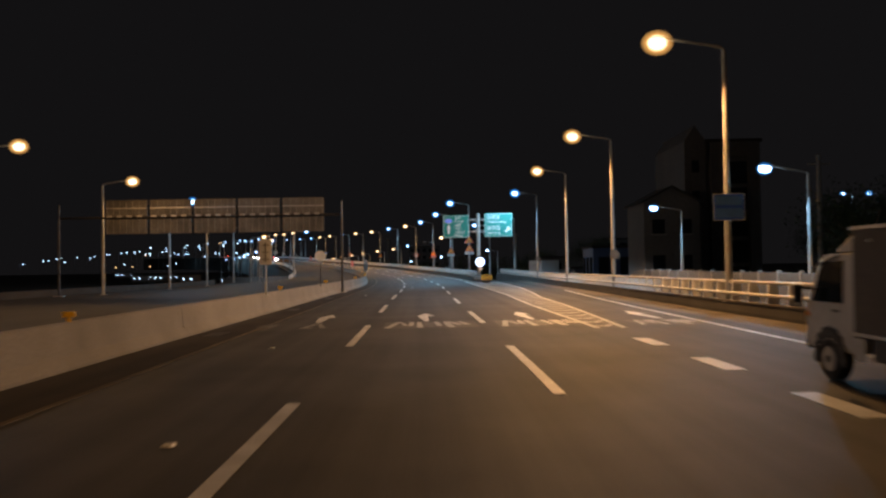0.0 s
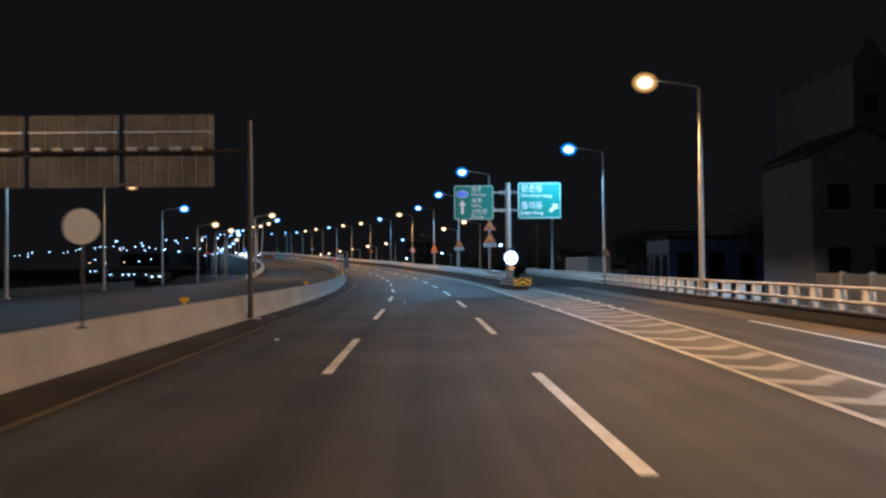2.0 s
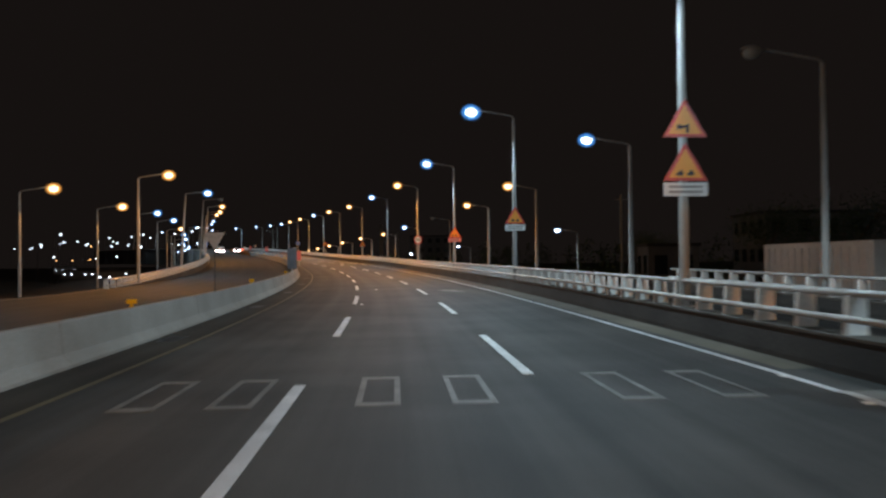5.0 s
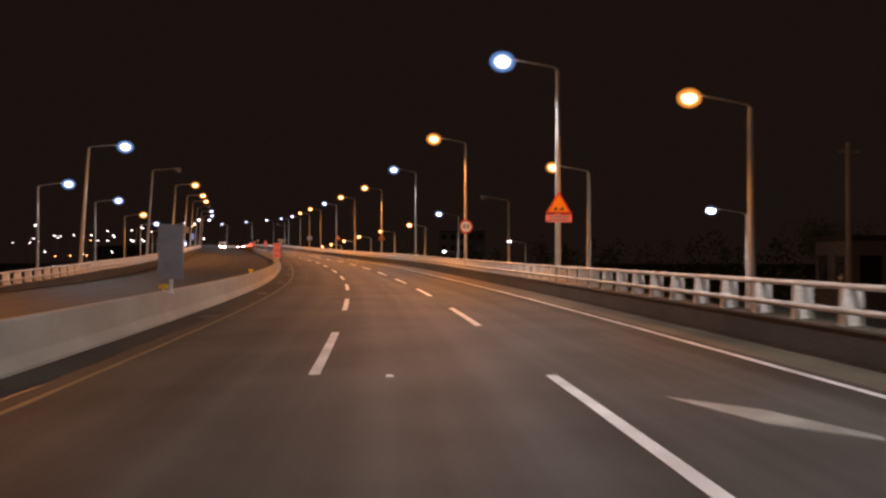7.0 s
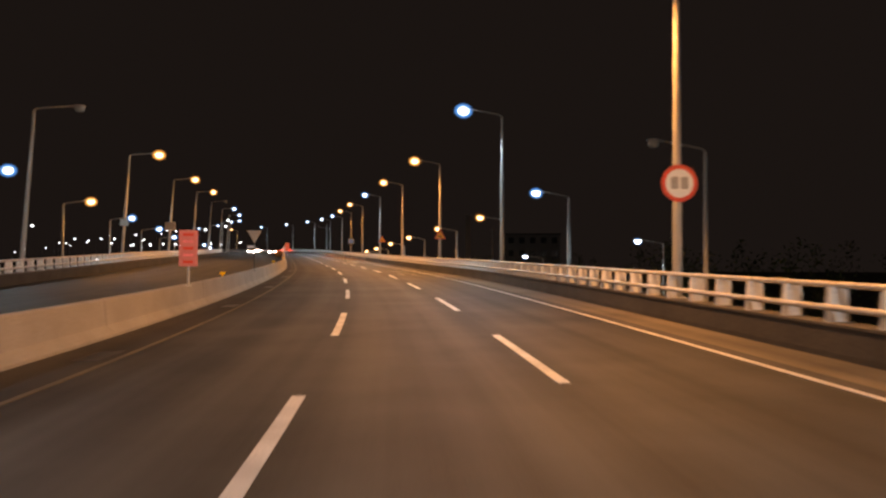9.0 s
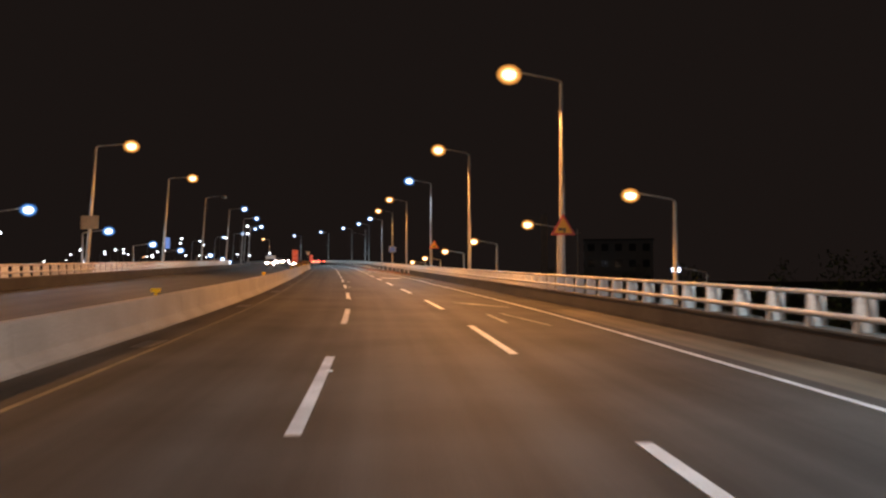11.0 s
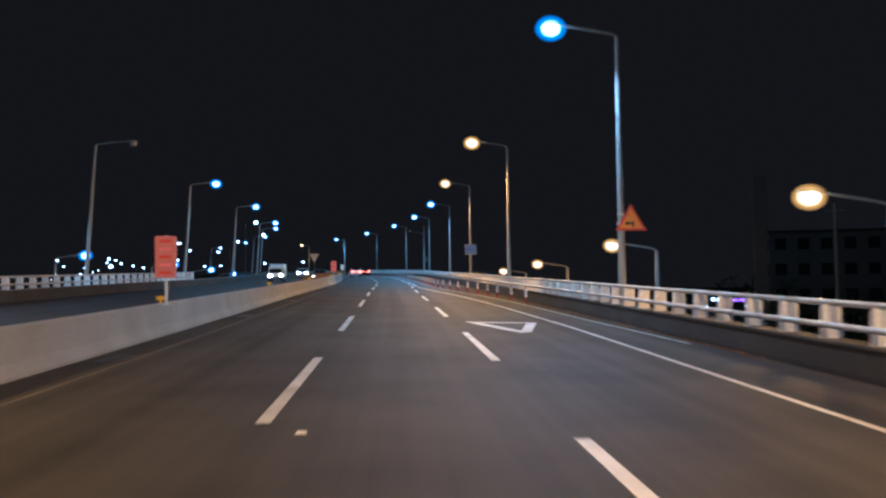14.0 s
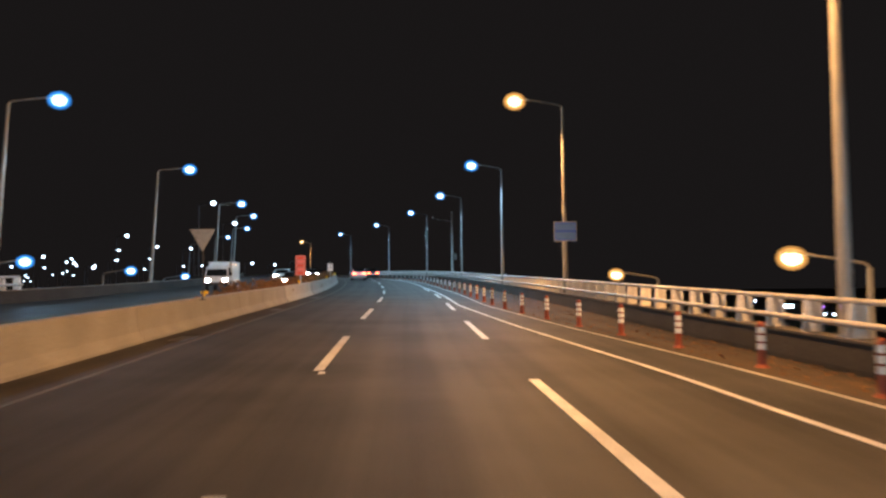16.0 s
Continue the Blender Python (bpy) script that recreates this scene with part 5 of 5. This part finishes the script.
car(stand(370, -0.1, 0.005), BLACK, "dark car with glowing red tail lights ahead")
car(stand(356, -3.4, 0.005), TRUCK_WHITE, "white car with glowing red tail lights ahead")
car(stand(424, -3.3, 0.005), BLACK, "dark car with glowing red tail lights ahead")
for y, o, p in ((322, -8.6, BLACK), (346, -12.2, TRUCK_WHITE), (372, -8.6, BLACK)):
    car(stand(y, o, 0.005, 180), p, "oncoming car with bright white headlights", True, False)
box_truck(stand(317.0, -13.4, 0.005, 180), True)


for y, o, p in ((257.0, 10.2, BLACK), (272.0, 10.4, TRUCK_WHITE)):
    m = stand(y, o, 0.0, 180)
    m.translation.z = side_level(y) + 0.005
    car(m, p, "car with bright headlights on the lower road", True, False)


# ---- beyond the roads ----
def tree(m, h=8.0, seed=1):
    rng = random.Random(seed)
    t = tagged(empty("tree", m), "dark leafy roadside tree standing in shade", "tree", "roadside trees")
    bm = bmesh.new()
    tube(bm, (0, 0, 0), (0.1, 0, h * 0.45), 0.2, 0.12, 10)
    tips = []
    for k in range(9):
        a, l = rng.uniform(0, 6.28), rng.uniform(0.28, 0.42) * h
        p0 = Vector((0.1 * rng.random(), 0, h * rng.uniform(0.3, 0.45)))
        p1 = p0 + Vector((math.cos(a) * l * 0.7, math.sin(a) * l * 0.7, l * rng.uniform(0.6, 1.1)))
        tube(bm, p0, p1, 0.075, 0.025, 7)
        tips += [p0.lerp(p1, f) for f in (0.6, 0.85, 1.05)]
    part("trunk", bm, BARK, t)
    verts, faces = [], []
    for p in tips:
        for _ in range(150):
            q = p + Vector((rng.gauss(0, 0.09 * h), rng.gauss(0, 0.09 * h), rng.gauss(0, 0.07 * h)))
            u = Vector((rng.gauss(0, 1), rng.gauss(0, 1), rng.gauss(0, 1))).normalized()
            w = u.orthogonal().normalized()
            s = rng.uniform(0.06, 0.13)
            i = len(verts)
            verts += [q - u * s, q + w * s * 0.5, q + u * s, q - w * s * 0.5]
            faces.append((i, i + 1, i + 2, i + 3))
    me = bpy.data.meshes.new("crown")
    me.from_pydata(verts, [], faces)
    me.materials.append(LEAF)
    cr = new("crown", me)
    cr.parent = t
    return t


tr = tree(Matrix.Translation((22.5, 41, -1.2)), 9.0)
for k, (x, y, s) in enumerate(((25.5, 34, 1.1), (28.5, 52, 0.9), (34, 61, 1.2), (37, 74, 0.85), (31, 44, 1.3), (27, 96, 1.1), (24, 128, 1.0), (29, 152, 1.2), (22, 168, 0.9))):
    copy_thing(tr, Matrix.Translation((x, y, -1.4)) @ pose(0, 0, 0, 0, 0, 57 * k) @ Matrix.Diagonal((s, s, s, 1)))
low = bmesh.new()
bmesh.ops.create_grid(low, x_segments=8, y_segments=30, size=1, matrix=Matrix.Translation((40, 60, -1.25)) @ Matrix.Diagonal((28, 130, 1, 1)))
for v in low.verts:
    v.co.z += 0.2 * math.sin(v.co.x * 0.7) * math.cos(v.co.y * 0.31)
tagged(part("ground_verge", low, SOIL), "uneven dark soil verge beside the slip road", "ground", kind="structure")


def low_wall():
    w = tagged(empty("low_wall"), "pale low panel wall behind the slip road railing", "wall", kind="structure")
    for k in range(22):
        bm = bmesh.new()
        box(bm, (0.12, 2.35, 2.5), (15.6 + 0.05 * k, 14 + 2.42 * k, -0.05), bevel=0.02)
        part("wall_panel", bm, FACADE, w)
        bm = bmesh.new()
        box(bm, (0.2, 0.16, 2.6), (15.55 + 0.05 * k, 12.8 + 2.42 * k, 0.0), bevel=0.02)
        part("wall_post", bm, CONCRETE, w)


low_wall()


def building(name, x, y, z, w, d, h, storeys, cols, mat, label, lit=()):
    b = tagged(empty(name, Matrix.Translation((x, y, z))), label, "building", "buildings beside the road")
    bm = bmesh.new()
    box(bm, (w, d, h), (0, 0, h / 2), bevel=0.03)
    part("wall", bm, mat, b)
    bm = bmesh.new()
    box(bm, (w + 0.4, d + 0.4, 0.35), (0, 0, h + 0.1), bevel=0.04)
    part("roof", bm, CONCRETE_DARK, b)
    for i in range(storeys):
        for j in range(cols):
            for face in range(2):
                ww, hh = (w if face == 0 else d) / cols * 0.5, h / storeys * 0.45
                bm = bmesh.new()
                if face == 0:
                    box(bm, (ww, 0.08, hh), (-w / 2 + w * (j + 0.5) / cols, -d / 2 - 0.02, h * (i + 0.55) / storeys), bevel=0.015)
                else:
                    box(bm, (0.08, ww, hh), (-w / 2 - 0.02, -d / 2 + d * (j + 0.5) / cols, h * (i + 0.55) / storeys), bevel=0.015)
                part("window", bm, FAR_WHITE if (i, j) in lit and face == 0 else GLASS_DARK, b)
    return b




def gabled_block(m):
    """A tall plain block whose front has a narrow gabled bay at its corner and a recessed glazed strip."""
    b = tagged(empty("apartment_block", m), "tall grey block with a gabled corner bay barely lit", "building", "buildings beside the road")
    bm = bmesh.new()
    box(bm, (5.4, 10, 15.0), (4.8, 5.0, 7.5), bevel=0.04)
    part("wall", bm, FACADE, b)
    bm = bmesh.new()
    prism(bm, [(0, 0), (2.1, 0), (2.1, 15.1), (1.05, 16.7), (0, 15.1)], 10.4, Matrix.Translation((0, 4.8, 0)))
    part("gable_bay", bm, FACADE, b)
    for x0, x1 in ((2.5, 3.9), (6.3, 7.4)):
        bm = bmesh.new()
        box(bm, (x1 - x0, 0.5, 14.6), ((x0 + x1) / 2, -0.25, 7.3), bevel=0.04)
        part("pier", bm, FACADE, b)
    bm = bmesh.new()
    box(bm, (4.9, 0.5, 1.4), (4.95, -0.26, 14.3), bevel=0.04)
    part("head_beam", bm, FACADE, b)
    for i in range(5):
        bm = bmesh.new()
        box(bm, (2.3, 0.08, 2.2), (5.1, -0.06, 1.6 + 2.6 * i), bevel=0.02)
        part("window", bm, GLASS_DARK, b)
    for i in range(4):
        bm = bmesh.new()
        box(bm, (0.7, 0.08, 1.2), (1.05, -0.42, 3.6 + 3.0 * i), bevel=0.02)
        part("window", bm, GLASS_DARK, b)
    bm = bmesh.new()
    box(bm, (5.8, 10.6, 0.35), (4.85, 4.95, 15.15), bevel=0.05)
    part("roof", bm, CONCRETE_DARK, b)


def gabled_house(m):
    """A two-storey house, its gable towards the road."""
    b = tagged(empty("house", m), "pale gabled house barely lit behind the low wall", "building", "buildings beside the road")
    bm = bmesh.new()
    prism(bm, [(0, 0), (5.0, 0), (5.0, 8.6), (2.5, 9.9), (0, 8.6)], 6.0, Matrix.Translation((0, 3.0, 0)))
    part("wall", bm, FACADE, b)
    for s in (-1, 1):
        bm = bmesh.new()
        a, c = (2.5, 9.92), (2.5 + s * 2.85, 8.44)
        prism(bm, [a, c, (c[0], c[1] + 0.16), (a[0], a[1] + 0.16)] if s > 0 else [c, a, (a[0], a[1] + 0.16), (c[0], c[1] + 0.16)], 6.5, Matrix.Translation((0, 3.0, 0)))
        part("roof", bm, CONCRETE_DARK, b)
    for x, z in ((1.3, 3.2), (3.7, 3.2), (1.3, 6.4), (3.7, 6.4)):
        bm = bmesh.new()
        box(bm, (1.1, 0.1, 1.3), (x, -0.02, z), bevel=0.02)
        w = part("window", bm, GLASS_DARK, b)
        bm = bmesh.new()
        box(bm, (1.3, 0.16, 0.08), (x, -0.06, z - 0.7), bevel=0.015)
        part("sill", bm, CONCRETE, w)


gabled_block(Matrix.Translation((23.9, 76.4, -1.4)))
gabled_house(Matrix.Translation((17.96, 69.0, -1.4)))
building("shed", 22.5, 99, -1.4, 8, 7, 5.2, 1, 3, BLUE_SHEET, "blue metal shed beside the lower road")
building("house", 40, 170, -3, 12, 10, 10, 3, 4, FACADE, "grey low-rise block barely lit beyond the road")
building("apartment_block", -8, 336, -5.2, 13, 10, 15.5, 5, 5, FACADE, "grey five-storey block barely lit beyond the road")
building("house", 34, 128, -2, 7, 7, 4.4, 1, 2, FACADE, "pale small building beside the lower road")


def container(m, mat, label):
    c = tagged(empty("container", m), label, "container", "containers beside the lower road")
    bm = bmesh.new()
    box(bm, (2.4, 6, 2.4), (0, 0, 1.25), bevel=0.03)
    body = part("body", bm, mat, c)
    for k in range(14):
        for s in (-1, 1):
            bm = bmesh.new()
            box(bm, (0.05, 0.12, 2.1), (s * 1.22, -2.7 + 0.415 * k, 1.25))
            part("rib", bm, mat, body)
    bm = bmesh.new()
    box(bm, (2.2, 5.6, 0.1), (0, 0, 0.05))
    part("skid", bm, DARK_STEEL, c)


building("house", 22.5, 164, -1.4, 5.6, 5, 4.7, 1, 2, FACADE, "pale flat-roofed small building beside the lower road")
container(Matrix.Translation((14.1, 109, -1.3)) @ pose(0, 0, 0, 0, 0, 6.4) @ Matrix.Diagonal((1, 1.3, 1.5, 1)), TRUCK_WHITE, "pale tall metal container beside the slip road")
container(Matrix.Translation((19.5, 117, -1.4)) @ pose(0, 0, 0, 0, 0, 20), TARP, "blue grey metal container beside the lower road")



def pole_box(m):
    """A warning horn and box clamped to a lamp pole."""
    p = tagged(empty("pole_box", m), "pale round warning horn clamped to a lamp pole", "pole box", "boxes on lamp poles")
    bm = bmesh.new()
    tube(bm, (0, -0.14, 0.0), (0.0, -0.3, 0.02), 0.1, 0.25, 20)
    part("horn", bm, FACADE, p)
    bm = bmesh.new()
    box(bm, (0.3, 0.18, 0.34), (0.22, -0.02, -0.1), bevel=0.03)
    part("housing", bm, FACADE, p)
    bm = bmesh.new()
    tube(bm, (0, 0, -0.05), (0, 0, 0.05), 0.13, seg=14)
    part("clamp", bm, GALV, p)


pole_box(Matrix.Translation((9.98, 45.4, 2.3)))
pole_box(Matrix.Translation((9.85, 80.7, 2.4)))



def far_woods():
    """Dark clumps of leaves along the low ground."""
    rng = random.Random(23)
    verts, faces = [], []
    for _ in range(190):
        y = rng.uniform(140, 450)
        c = on_road(y, rng.uniform(30, 62))
        h, w = rng.uniform(2.5, 7.5), rng.uniform(2.0, 4.5)
        for _ in range(210):
            f = rng.random()
            r = w * 0.75 * math.sqrt(max(0.05, 1 - f * f))
            q = Vector((c.x + rng.gauss(0, r * 0.6), c.y + rng.gauss(0, r * 0.6), -5.0 + (h + 3) * f + rng.gauss(0, 0.3)))
            u = Vector((rng.gauss(0, 1), rng.gauss(0, 1), rng.gauss(0, 1))).normalized()
            v = u.orthogonal().normalized()
            s = rng.uniform(0.1, 0.3)
            i = len(verts)
            verts += [q - u * s, q + v * s * 0.6, q + u * s, q - v * s * 0.6]
            faces.append((i, i + 1, i + 2, i + 3))
    me = bpy.data.meshes.new("far_woods")
    me.from_pydata(verts, [], faces)
    me.materials.append(LEAF)
    tagged(new("far_woods", me), "dark bushes and low trees beyond the lower road", "woods", kind="stuff")


far_woods()

# flood lamps on poles behind the slip road
for x, y, h, a in ((16.6, 35.0, 6.2, 1.9), (17.0, 55.0, 5.9, 1.9)):
    put_lamp("PB", Matrix.Translation((x, y, -0.2)), "grey pole lamp glowing cool white behind the railing", "pole lamps beside the slip road", h, a)
for x in (69.0, 73.4):
    put_lamp("FB", Matrix.Translation((x, 130.0, -1.3)), "tall grey pole lamp glowing cool white beyond the trees", "pole lamps beyond the trees", 14.6, 1.5)
put_lamp("FB", Matrix.Translation((11.0, 155.7, -1.5)), "grey pole lamp glowing cool white on the verge", "pole lamps beside the slip road", 6.4, 2.0)
put_lamp("FB", Matrix.Translation((-7.6, 233.3, -2.9)), "grey pole lamp glowing cool white on the verge", "pole lamps beside the slip road", 6.4, 2.0)
put_lamp("FB", Matrix.Translation((1.6, 208, -2.0)), "grey pole lamp glowing cool white on the verge", "pole lamps beside the slip road", 6.4, 2.0)


def mast(m, h=8.0):
    """A pole with a camera arm."""
    p = tagged(empty("camera_mast", m), "grey pole with a camera arm and a control cabinet", "camera mast")
    bm = bmesh.new()
    tube(bm, (0, 0, 0), (0, 0, h), 0.16, 0.1, 14)
    part("pole", bm, POLE_PAINT, p)
    bm = bmesh.new()
    tube(bm, (0, 0, h * 0.86), (-2.4, 0, h * 0.9), 0.05, 0.03, 10)
    part("arm", bm, POLE_PAINT, p)
    bm = bmesh.new()
    box(bm, (0.18, 0.4, 0.16), (-2.4, -0.1, h * 0.9 + 0.1), bevel=0.03)
    part("camera_box", bm, WHITE, p)
    bm = bmesh.new()
    box(bm, (0.5, 0.36, 0.8), (0.25, -0.25, h * 0.35), bevel=0.03)
    part("cabinet", bm, FACADE, p)


mast(stand(352, 7.9, 0.0), 8.6)
for x, y, h in ((20.5, 42, 7.5), (14.2, 150, 8.0), (-16, 292, 10.0)):
    bm = bmesh.new()
    tube(bm, (0, 0, -3), (0, 0, h), 0.16, 0.11, 12)
    box(bm, (1.2, 0.08, 0.1), (0, 0, h - 0.5))
    ob = tagged(part("utility_pole", bm, CONCRETE, label=""), "grey concrete utility pole with a crossarm", "utility pole", "utility poles")
    ob.matrix_basis = Matrix.Translation((x, y, 0))




def pylon(m):
    p = tagged(empty("sign_pylon", m), "tall narrow grey pylon beyond the lower road", "pylon")
    bm = bmesh.new()
    box(bm, (1.0, 0.5, 11.5), (0, 0, 12.0), bevel=0.04)
    part("panel", bm, FACADE, p)
    for x in (-0.3, 0.3):
        bm = bmesh.new()
        tube(bm, (x, 0, 0), (x, 0, 6.4), 0.12, seg=12)
        part("leg", bm, POLE_PAINT, p)


pylon(Matrix.Translation((-20.9, 294.4, -5.2)))


# ---- lights of the town, far off ----
def far_lamp(mat, h):
    lamp = empty("distant_street_lamp")
    bm = bmesh.new()
    tube(bm, (0, 0, -6), (0, 0, h + 1.5), 0.07, 0.05, 8)
    h += 1.5
    tube(bm, (0, 0, h), (1.6, 0, h + 0.2), 0.05, seg=6)
    part("pole", bm, DARK_STEEL, lamp)
    bm = bmesh.new()
    bmesh.ops.create_uvsphere(bm, u_segments=10, v_segments=6, radius=0.5, matrix=Matrix.Translation((1.7, 0, h + 0.1)) @ Matrix.Diagonal((0.56, 0.5, 0.42, 1)))
    part("lens", bm, mat, lamp)
    return tagged(lamp, "distant street lamp glowing " + ("cool white" if mat == FAR_WHITE else "orange"), "street lamp", "lamps of the far town")


FAR = {"W": far_lamp(FAR_WHITE, 12.0), "O": far_lamp(FAR_ORANGE, 12.0)}
FAR["W"].matrix_basis, FAR["O"].matrix_basis = Matrix.Translation((-112, 292, -3.1)), Matrix.Translation((-165, 425, -3.1))
rng = random.Random(7)
# a road that climbs towards the town, its lamps in loose pairs
for k in range(20):
    u = k / 19 + rng.uniform(-0.012, 0.012)
    copy_thing(FAR["W"], Matrix.Translation((-88 - 165 * u, 345 + 145 * u - 40 * max(0, u - 0.75) + rng.uniform(-14, 14), 0.4 - 5.0 * u + rng.uniform(-0.5, 0.5))))
# lower lamps on the near side of it
for x, y, z in ((-153, 372, 5.2), (-125, 363, 5.0), (-115, 324, 4.0), (-98, 318, 7.4), (-131, 372, 9.0), (-172, 352, 6.4), (-205, 378, 6.0)):
    copy_thing(FAR["W"], Matrix.Translation((x - 1.7, y, z - 13.6)))
for k in range(13):
    a, d = radians(26 + 1.75 * k + rng.uniform(-0.6, 0.6)), rng.uniform(125, 205)
    copy_thing(FAR["W"], Matrix.Translation((-41 - d * math.sin(a), 263 + d * math.cos(a), -3.1)))
for k in range(3):
    copy_thing(FAR["O"], Matrix.Translation((-150 - 18 * k, 392 + 22 * k, -9.5)))


def lit_shops(m, n):
    """A low distant building with a row of lit openings."""
    b = tagged(empty("distant_building", m), "low distant building with a row of small lit windows", "building", "lit buildings far off")
    bm = bmesh.new()
    box(bm, (n * 2.4, 6, 3.4), (0, 3, 1.7), bevel=0.03)
    part("wall", bm, FACADE, b)
    bm = bmesh.new()
    box(bm, (n * 2.4 + 0.6, 6.6, 0.3), (0, 3, 3.5))
    part("roof", bm, CONCRETE_DARK, b)
    for k in range(n):
        if k % 4 != 2:
            bm = bmesh.new()
            box(bm, (0.6, 0.1, 0.3), (-n * 1.2 + 1.2 + 2.4 * k, -0.03, 1.9), bevel=0.02)
            part("window", bm, FAR_WHITE, b)


lit_shops(Matrix.Translation((-136.5, 374, -3.4)) @ pose(0, 0, 0, 0, 0, 20), 11)
lit_shops(Matrix.Translation((-176, 427, -2.0)) @ pose(0, 0, 0, 0, 0, 25), 4)
lit_shops(Matrix.Translation((-91, 279, -3.2)) @ pose(0, 0, 0, 0, 0, 22), 3)
lit_shops(Matrix.Translation((-100, 380, -5.2)) @ pose(0, 0, 0, 0, 0, 28), 8)


def lit_store(m):
    """A low store far off with a white lit lightbox, a violet sign in two pieces and lit windows."""
    b = tagged(empty("distant_store", m), "low distant store with violet and white lit signs", "building", "lit buildings far off")
    bm = bmesh.new()
    box(bm, (24, 9, 5.4), (0, 4.5, 2.7), bevel=0.04)
    part("wall", bm, FACADE, b)
    bm = bmesh.new()
    box(bm, (24.8, 10.2, 0.35), (0, 4.3, 5.55), bevel=0.04)
    part("roof", bm, CONCRETE_DARK, b)
    for x, w, z, h, mat, name in ((-6.7, 2.6, 4.5, 0.9, FAR_WHITE, "lightbox"), (0.3, 3.6, 4.2, 0.8, VIOLET_SIGN, "shop_sign"), (5.9, 1.3, 4.1, 1.2, VIOLET_SIGN, "shop_sign")):
        bm = bmesh.new()
        box(bm, (w, 0.25, h), (x, -0.12, z), bevel=0.05)
        sign = part(name, bm, mat, b)
        bm = bmesh.new()
        for dz in (-h / 2 - 0.04, h / 2 + 0.04):
            box(bm, (w + 0.16, 0.3, 0.08), (x, -0.12, z + dz))
        part("sign_edge", bm, DARK_STEEL, sign)
    for x in (-9.4, -2.6, 2.2, 4.4, 8.8):
        bm = bmesh.new()
        box(bm, (0.9, 0.1, 0.5), (x, -0.03, 2.3), bevel=0.02)
        part("window", bm, FAR_WHITE, b)


lit_store(Matrix.Translation((0.8, 490, -5.2)) @ pose(0, 0, 0, 0, 0, -6))
copy_thing(FAR["W"], Matrix.Translation((-21.4, 445.5, -12.0)))
